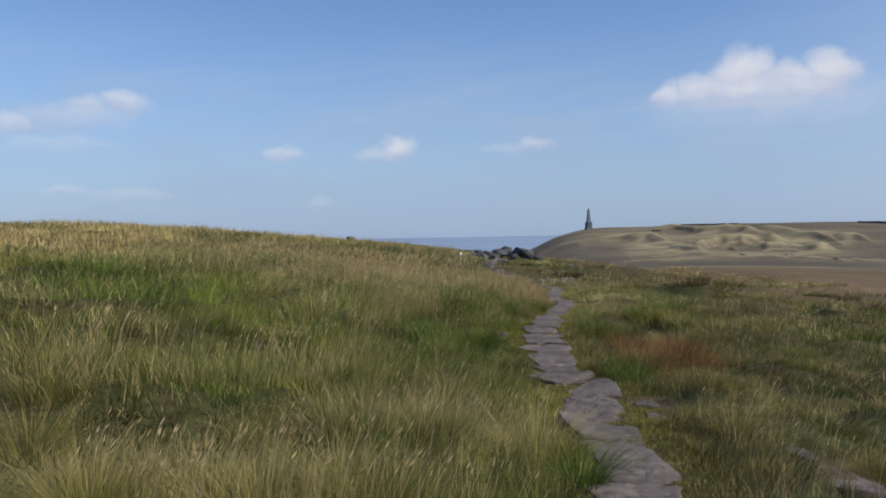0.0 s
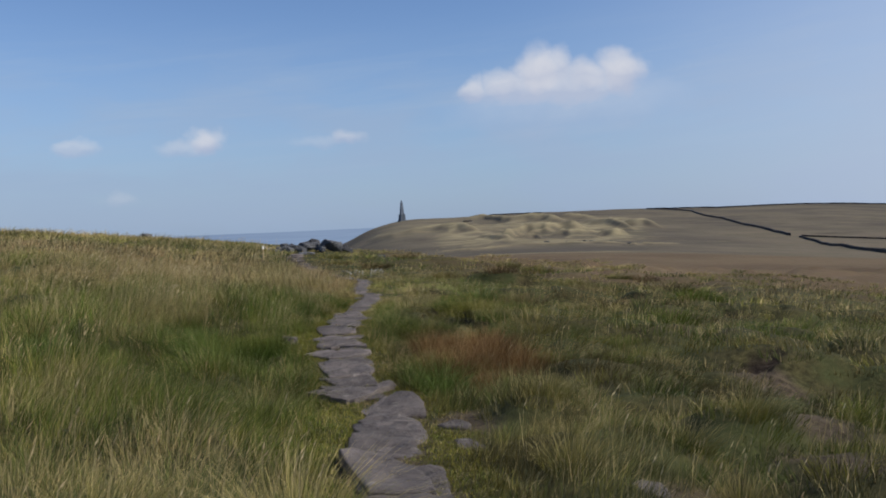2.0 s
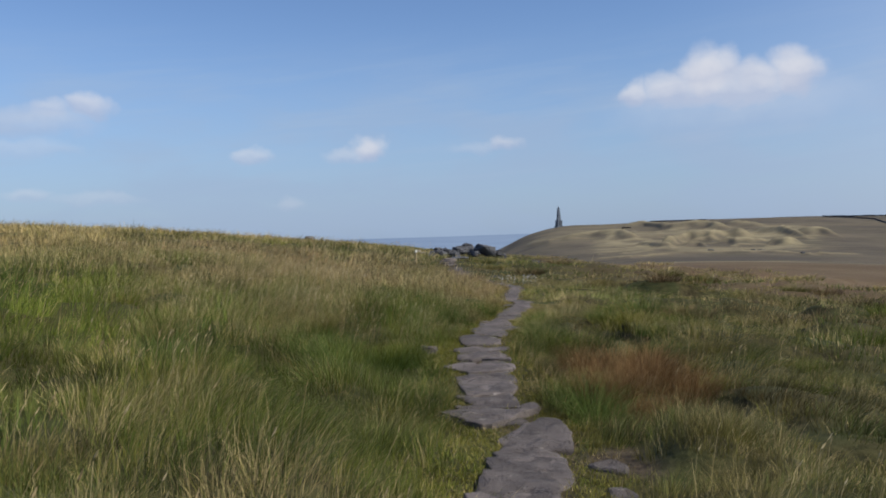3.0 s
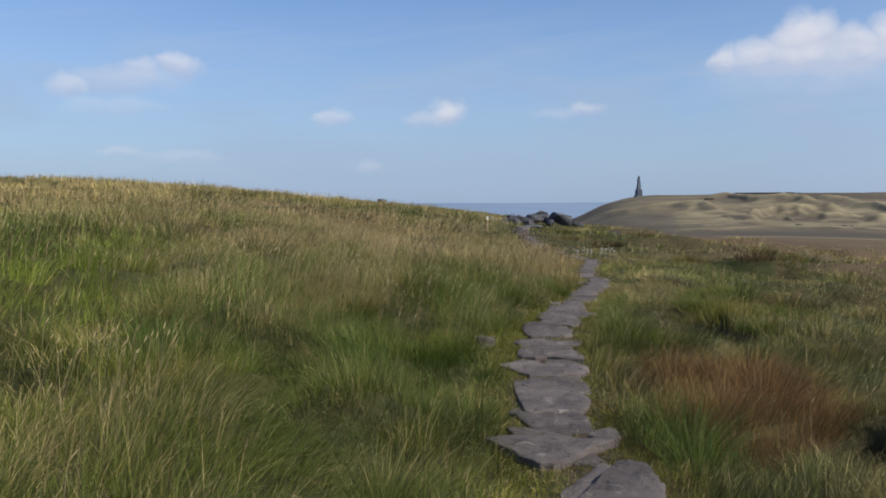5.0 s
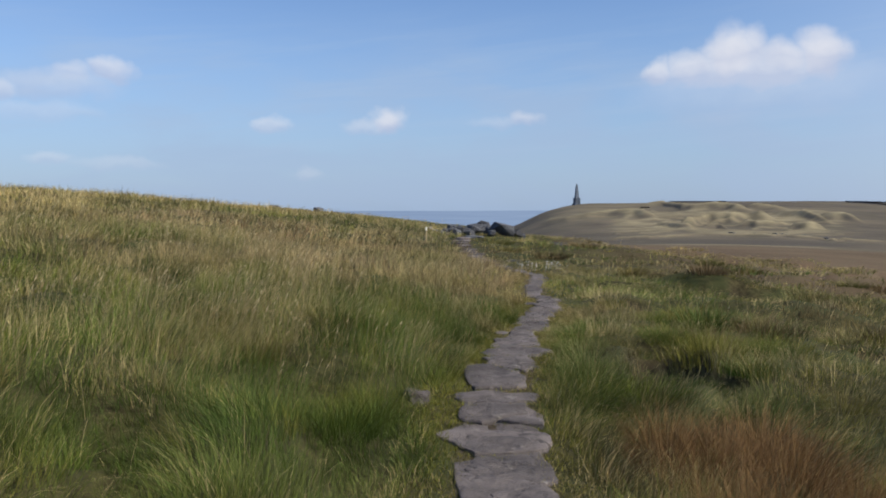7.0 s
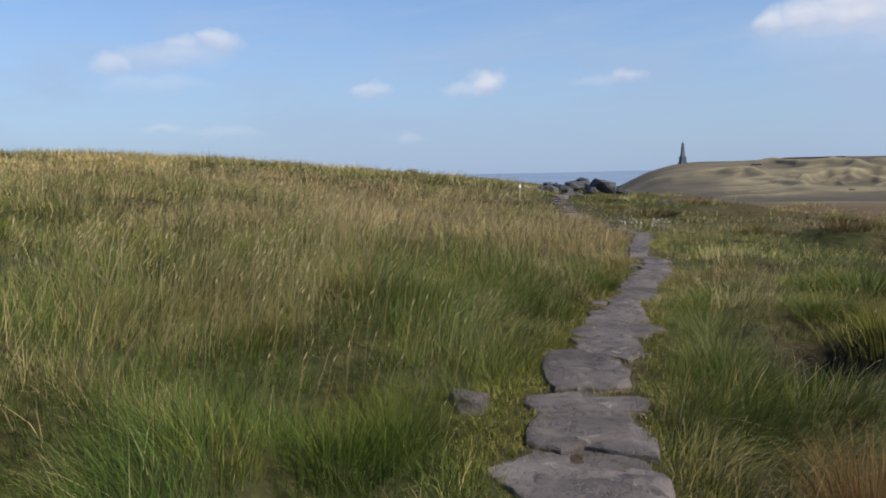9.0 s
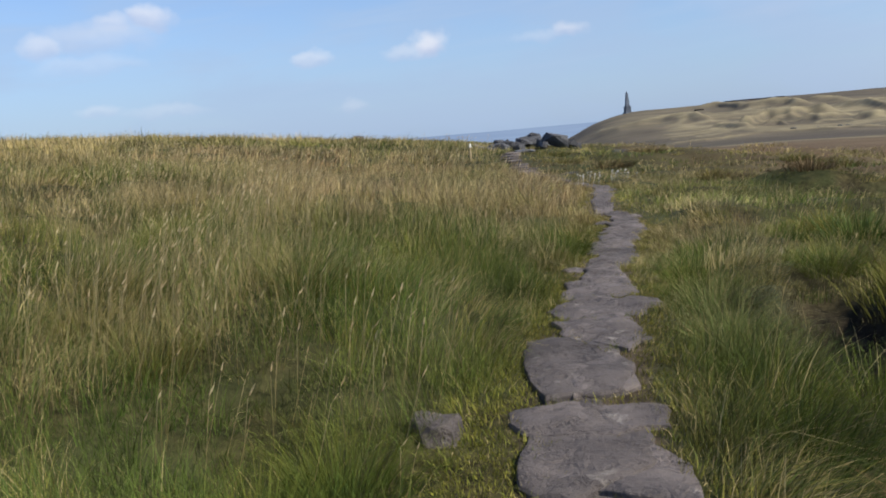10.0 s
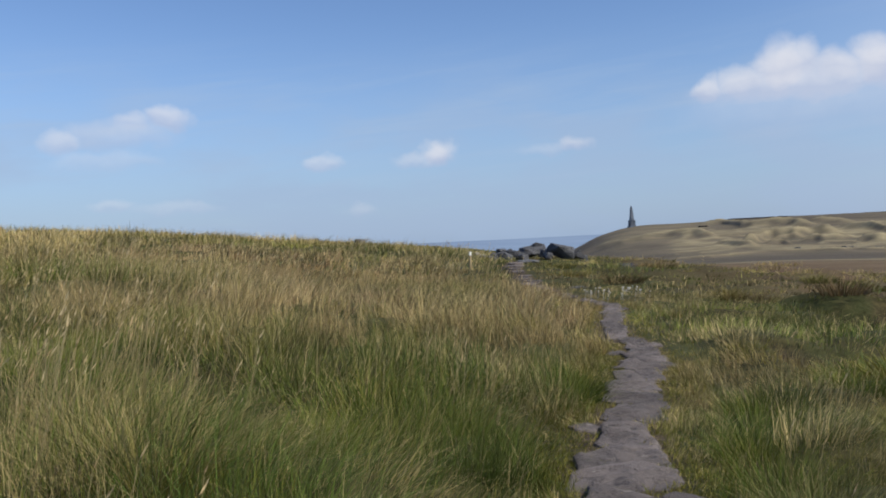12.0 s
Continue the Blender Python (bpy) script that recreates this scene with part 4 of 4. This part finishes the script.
    for i in range(segments + 1):
        t = i / segments
        bend = t * t
        cx = bx + lx * length * (0.35 * t + 0.75 * bend)
        cy = by + ly * length * (0.35 * t + 0.75 * bend)
        lean2 = np.minimum(lx * lx + ly * ly, 1.5)
        cz = bz + length * (t - 0.50 * bend * lean2)
        half = w * (1 - 0.75 * t) / 2
        shade = base + (tip - base) * t
        if i < segments:
            layers += [np.column_stack([cx - wx * half, cy - wy * half, cz]), np.column_stack([cx + wx * half, cy + wy * half, cz])]
            shades += [shade, shade]
        else:
            layers.append(np.column_stack([cx, cy, cz]))
            shades.append(shade)
    per = 2 * segments + 1
    verts = np.stack(layers, 1).reshape(-1, 3)
    rgb = np.stack(shades, 1).reshape(-1, 3)
    first = np.arange(n) * per
    quads = [np.column_stack([first + 2 * i, first + 2 * i + 1, first + 2 * i + 3, first + 2 * i + 2]) for i in range(segments - 1)]
    tips = np.column_stack([first + per - 3, first + per - 2, first + per - 1])
    me = mesh_from_arrays(name, verts, quads + [tips], GRASS, True)
    layer = me.attributes.new("shade", "FLOAT_COLOR", "POINT")
    layer.data.foreach_set("color", np.column_stack([np.clip(rgb, 0.01, 1), np.ones(len(rgb))]).astype(np.float32).ravel())
    tagged(new(name, me), label, "grass", kind="stuff")


def band(low, high):
    return lambda x, y: (nearest(x, y) >= low) & (nearest(x, y) < high) & in_sight(x, y)


near_verge = lambda x, y: np.abs(x - path_x(y)) < 0.66
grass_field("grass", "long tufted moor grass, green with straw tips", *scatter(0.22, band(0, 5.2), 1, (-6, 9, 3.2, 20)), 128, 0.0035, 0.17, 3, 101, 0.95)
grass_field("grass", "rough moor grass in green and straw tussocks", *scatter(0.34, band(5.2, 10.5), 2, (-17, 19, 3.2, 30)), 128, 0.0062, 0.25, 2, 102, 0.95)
grass_field("grass", "windblown reddish and olive moor grass", *scatter(0.52, band(10.5, 22), 3, (-30, 32, 3.2, 40)), 84, 0.0125, 0.38, 2, 103, 1.0)
grass_field("grass", "soft tan and olive moor grass far up the slope", *scatter(0.9, lambda x, y: band(22, 52)(x, y) & ((x < 6 + 0.35 * y) | (y < 46)), 8, (-45, 60, 3.2, 66)), 60, 0.029, 0.65, 2, 108, 1.0)
grass_field("grass", "golden olive grass on the moor's crest", *scatter(1.3, lambda x, y: band(52, 120)(x, y) & (x < 0.25 * y), 4, (-75, 30, 8, 110)), 24, 0.065, 1.0, 2, 104, 0.42)
grass_field("moss_verge", "short yellow-green mossy grass along the flags", *scatter(0.07, near_verge, 5, (0.5, 3.5, 5.3, 24)), 20, 0.0065, 0.08, 2, 105, 0.85)
grass_field("moss_verge", "short yellow-green mossy grass along the flags", *scatter(0.17, near_verge, 6, (2.4, 5, 24, 33)), 12, 0.014, 0.13, 2, 106, 0.8)


# ---- single tussocks that stand out of the sward ----
def tussock(x, y, tall, spread, blades, colour, tip_colour, label, seed, width=0.007, lean=0.12, upright=0.75):
    """One big tuft of arching blades."""
    r = np.random.default_rng(seed)
    if y < 18:
        blades, width = int(blades * 1.5), width * 0.62
    ang, rad = r.uniform(0, 2 * np.pi, blades), spread * np.sqrt(r.random(blades))
    bx, by = rad * np.cos(ang), rad * np.sin(ang)
    length = tall * r.uniform(0.55, 1.15, blades)
    out = 0.12 + upright * rad / spread + r.normal(0, 0.1, blades)
    lx, ly = np.cos(ang) * out + lean + r.normal(0, 0.08, blades), np.sin(ang) * out + r.normal(0, 0.08, blades)
    lean2 = np.minimum(lx * lx + ly * ly, 1.5)
    turn = r.uniform(0, np.pi, blades)
    w = width * r.uniform(0.6, 1.3, blades)
    tone = r.uniform(0.7, 1.3, blades)[:, None]
    verts, shades = [], []
    for i in range(4):
        t = i / 3
        cx, cy = bx + lx * length * (0.35 * t + 0.75 * t * t), by + ly * length * (0.35 * t + 0.75 * t * t)
        cz = length * (t - 0.5 * t * t * lean2) - 0.03
        half = w * (1 - 0.75 * t) / 2
        shade = (colour + (tip_colour - colour) * t * t) * tone
        for sign in ((-1, 1) if i < 3 else (0,)):
            verts.append(np.column_stack([cx + sign * np.cos(turn) * half, cy + sign * np.sin(turn) * half, cz]))
            shades.append(shade)
    verts, rgb = np.stack(verts, 1).reshape(-1, 3), np.stack(shades, 1).reshape(-1, 3)
    f = np.arange(blades) * 7
    me = mesh_from_arrays("grass_tussock", verts, [np.column_stack([f, f + 1, f + 3, f + 2]), np.column_stack([f + 2, f + 3, f + 5, f + 4]), np.column_stack([f + 4, f + 5, f + 6])], GRASS, True)
    layer = me.attributes.new("shade", "FLOAT_COLOR", "POINT")
    layer.data.foreach_set("color", np.column_stack([np.clip(rgb, 0.01, 1), np.ones(len(rgb))]).astype(np.float32).ravel())
    ob = new("grass_tussock", me)
    ob.location = (x, y, height(x, y))
    tagged(ob, label, "grass tussock", "tussocks beside the path")


RUSH_LABEL, STRAW_LABEL = "fresh green tussock of rushes beside the path", "tall straw-coloured grass tussock beside the path"
RUST_LABEL, GREEN_LABEL = "rust-brown tussock of dying grass beside the path", "thick olive green grass tussock on the moor"
tussock(0.70, 6.55, 0.60, 0.2, 340, OLIVE * 0.8, STRAW, STRAW_LABEL, 1)
tussock(0.92, 6.15, 0.50, 0.14, 200, DEEP, GREEN, RUSH_LABEL, 2)
tussock(2.34, 10.95, 0.40, 0.26, 420, DEEP * 0.8 + BLUISH * 0.2, BLUISH * 1.2, RUSH_LABEL, 3, 0.0055)
tussock(2.28, 11.45, 0.34, 0.2, 260, DEEP * 0.8, OLIVE, RUSH_LABEL, 4, 0.0055)
tussock(2.32, 10.5, 0.34, 0.2, 260, DEEP * 0.8 + BLUISH * 0.2, BLUISH * 1.3, RUSH_LABEL, 5, 0.0055)
for k, (x, y) in enumerate(((2.5, 11.3), (3.5, 11.9), (3.7, 12.2), (2.6, 12.5), (2.75, 12.1), (3.0, 12.6), (2.7, 12.9), (3.15, 11.9), (3.4, 12.9), (2.95, 13.3), (3.3, 12.3), (2.75, 11.5), (3.05, 11.1), (2.7, 10.9), (3.3, 11.4), (3.6, 12.6))):
    tussock(x, y, 0.40, 0.24, 320, RUST * 0.8, np.array((0.36, 0.225, 0.10)) * (0.8 + 0.2 * (k % 3)), RUST_LABEL, 10 + k, 0.005, upright=0.6)
for k, (x, y) in enumerate(((2.02, 19.7), (2.10, 20.2), (1.9, 20.5), (9.0, 41.5), (0.45, 13.1), (0.65, 13.5))):
    tussock(x, y, 0.36, 0.22, 360, DEEP * 0.75, OLIVE * 0.75, RUSH_LABEL, 30 + k, 0.006)
for k, (x, y) in enumerate(((2.45, 13.9), (2.55, 14.6), (2.6, 15.3), (2.75, 16.6), (2.9, 17.4), (4.2, 15.2), (4.3, 16.6), (3.9, 17.2), (2.7, 16.0), (3.1, 18.1), (3.6, 17.8), (4.1, 14.4), (4.6, 15.9), (3.4, 19.0), (4.2, 18.4))):
    tussock(x, y, 0.30, 0.27, 520, (DEEP, GREEN * 0.6, DEEP * 1.2)[k % 3], (OLIVE * 0.7, BLUISH * 0.9, STRAW * 0.55)[k % 3], GREEN_LABEL, 50 + k, 0.005, upright=0.9)
for k, (x, y) in enumerate(((2.7, 8.4), (2.45, 7.5), (2.9, 9.2), (3.6, 8.2), (3.3, 7.0), (4.4, 8.6), (4.75, 28.2), (-0.5, 14.6), (-1.0, 15.0), (0.1, 15.6), (-0.2, 17.0), (-1.9, 12.6), (-1.2, 6.6), (-2.0, 7.3), (-0.6, 7.4), (-2.6, 6.2), (-1.7, 5.7), (-0.1, 6.3), (-3.0, 7.0), (-1.3, 8.1))):
    tussock(x, y, 0.29 if x > 1.5 else 0.42, 0.2, 300, OLIVE * 0.6, STRAW * 0.75, STRAW_LABEL, 70 + k, 0.005)
for k, (x, y) in enumerate(((-1.6, 4.6), (-1.1, 4.9), (-2.0, 5.2), (-0.8, 4.6), (-1.4, 5.4), (-0.5, 5.2), (-2.4, 5.6), (-0.2, 4.9), (-2.7, 5.0), (-2.1, 4.4))):
    tussock(x, y, 0.42, 0.2, 300, OLIVE * 0.7, STRAW * 0.8, STRAW_LABEL, 90 + k, 0.005)
HUMMOCK_LABEL = "low rounded hummock of dark moor grass"
pick = random.Random(78)
for k in range(74):
    y = pick.uniform(15.0, 44.0)
    x = float(path_x(y)) + pick.uniform(1.6, 0.42 * y)
    if peat_at(np.array([x]), np.array([y]))[0] + bare_at(np.array([x]), np.array([y]))[0] > 0.15:
        continue
    shade = pick.choice((GREEN * 0.6, DEEP * 0.8, HEATH, OLIVE * 0.6, BROWN * 0.6))
    shade = shade * 0.6 + BROWN * 0.3 if y > 26 else shade
    size = pick.uniform(0.3, 0.55) * (0.8 + y / 60)
    tussock(x, y, pick.uniform(0.3, 0.44), size, 230, shade, shade * 1.3 + STRAW * pick.uniform(0.02, 0.25), HUMMOCK_LABEL, 300 + k, 0.005 + 0.0005 * y, upright=0.8)
pick = random.Random(77)
for k in range(46):
    y = pick.uniform(7.0, 21.0)
    x = float(path_x(y)) + pick.choice((-1, -1, 1)) * pick.uniform(0.95, 4.8)
    if peat_at(np.array([x]), np.array([y]))[0] + bare_at(np.array([x]), np.array([y]))[0] > 0.15:
        continue
    shade = pick.choice((GREEN * 0.75, DEEP, OLIVE * 0.75, GREEN * 0.9))
    if -1.2 < x < 0.6 and 10.3 < y < 13.8:
        continue
    tussock(x, y, pick.uniform(0.22, 0.3) if x > path_x(y) else pick.uniform(0.28, 0.4), pick.uniform(0.16, 0.27), 270, shade * 0.8, pick.choice((OLIVE, GREEN * 1.1, STRAW * 0.7)), GREEN_LABEL, 100 + k, 0.0055)


# ---- seeding stems, cotton grass ----
def stems(name, label, places, seed, tall, head, colour, mat, heads_only=False):
    """Thin upright stems with a small seed head or tuft each."""
    r = np.random.default_rng(seed)
    bm = bmesh.new()
    for cx, cy, rx, ry, count in places:
        for _ in range(count):
            x, y = r.normal(cx, rx), r.normal(cy, ry)
            z = height(x, y)
            h = tall * r.uniform(0.7, 1.15)
            lx, ly = r.normal(0.14, 0.1) * h, r.normal(0, 0.1) * h
            w = 0.0016
            a, b = [bm.verts.new((x + q, y, z)) for q in (-w, w)], [bm.verts.new((x + lx * 0.8 + q, y + ly * 0.8, z + h * 0.9)) for q in (w, -w)]
            bm.faces.new((*a, *b))
            m = Matrix.Translation((x + lx, y + ly, z + h)) @ Matrix.Diagonal((head, head, head * 4.0 if not heads_only else head, 1))
            bmesh.ops.create_icosphere(bm, subdivisions=1, radius=0.5, matrix=m)
    ob = part(name, bm, mat, smooth=True)
    layer = ob.data.attributes.new("shade", "FLOAT_COLOR", "POINT")
    layer.data.foreach_set("color", np.tile((*colour, 1.0), len(ob.data.vertices)).astype(np.float32))
    tagged(ob, label, "grass", kind="stuff")


def seed_heads(name, label, x, y, long, wide, seed):
    """Fine stalks with feathery seed heads, in drifts over the sward."""
    r = np.random.default_rng(seed)
    z, d = land(x, y)[0], x - path_x(y)
    col, straw, tall = tussock_look(x, y, z, d)
    drift = 0.55 * value_noise(x, y, 1.6, 81) + 0.45 * value_noise(x, y, 4.5, 82)
    left = 1 - step(-0.5, 0.8, d)
    chance = 0.3 * step(0.45, 0.75, drift) * (0.15 + 0.85 * left) * step(0.6, 1.0, np.abs(d))
    for cx, cy, size in ((-1.2, 14.2, 0.5), (-0.75, 15.5, 0.7), (-0.45, 14.5, 0.5), (-0.6, 16.6, 0.8), (-2.0, 14.2, 0.6), (-1.2, 9.8, 0.5), (-2.5, 6.7, 0.7), (-1.6, 7.6, 0.6), (0.7, 6.6, 0.3)):
        chance = np.maximum(chance, 0.6 - 0.5 * blot(x, y, cx, cy, size, size * 0.8))
    ok = (r.random(len(x)) < chance) & (peat_at(x, y) < 0.2) & (z < 0.95)
    x, y, z, tall = x[ok], y[ok], z[ok], tall[ok]
    n = len(x)
    h = tall * r.uniform(0.95, 1.3, n) + 0.10
    lx, ly = r.normal(0.22, 0.14, n) * h, r.normal(0, 0.12, n) * h
    nod = r.uniform(0.2, 0.7, n) * long
    wx, wy = 0.0011 * wide / 0.009, wide / 2 * r.uniform(0.6, 1.3, n)
    top = np.column_stack([x + lx, y + ly, z + h])
    tip = top + np.column_stack([nod, 0.2 * nod, long * r.uniform(0.6, 1.1, n)])
    mid = top * 0.6 + tip * 0.4
    spin = r.uniform(0, np.pi, n)
    side, deep = np.column_stack([wy * np.cos(spin), wy * np.sin(spin), 0 * wy]), np.column_stack([-wy * np.sin(spin), wy * np.cos(spin), 0 * wy])
    foot = np.column_stack([x, y, z])
    verts = np.stack([foot - (wx, 0, 0), foot + (wx, 0, 0), top + (wx, 0, 0), top - (wx, 0, 0), mid + side, tip, mid - side, mid + deep, mid - deep], 1).reshape(-1, 3)
    f = np.arange(n) * 9
    faces = [np.column_stack([f, f + 1, f + 2, f + 3]), np.column_stack([f + 3, f + 4, f + 5, f + 6]), np.column_stack([f + 3, f + 7, f + 5, f + 8])]
    me = mesh_from_arrays(name, verts, faces, GRASS, True)
    head = lerp(np.tile((0.50, 0.37, 0.20), (n, 1)), np.array((0.74, 0.63, 0.40)), r.random(n))
    stalk = np.tile((0.30, 0.235, 0.095), (n, 1))
    rgb = np.stack([stalk] * 2 + [(stalk + head) / 2] * 2 + [head] * 5, 1).reshape(-1, 3)
    layer = me.attributes.new("shade", "FLOAT_COLOR", "POINT")
    layer.data.foreach_set("color", np.column_stack([rgb, np.ones(len(rgb))]).astype(np.float32).ravel())
    tagged(new(name, me), label, "grass", kind="stuff")


SEED_LABEL = "pale straw seed heads above the moor grass"
seed_heads("seed_stems", SEED_LABEL, *scatter(0.062, lambda x, y: (nearest(x, y) < 6.5) & in_sight(x, y), 21, (-6, 9, 3.8, 20)), 0.06, 0.008, 201)
seed_heads("seed_stems", SEED_LABEL, *scatter(0.12, lambda x, y: (nearest(x, y) >= 6.5) & (nearest(x, y) < 16) & in_sight(x, y), 22, (-17, 19, 3, 31)), 0.07, 0.012, 202)
seed_heads("seed_stems", SEED_LABEL, *scatter(0.24, lambda x, y: (nearest(x, y) >= 16) & (nearest(x, y) < 34) & in_sight(x, y), 23, (-38, 25, 5, 48)), 0.10, 0.020, 203)
stems("cotton_grass", "white tufts of cotton grass beside the path", ((4.3, 31.9, 0.42, 0.3, 34),), 6, 0.24, 0.036, (0.7, 0.7, 0.65), COTTON, True)
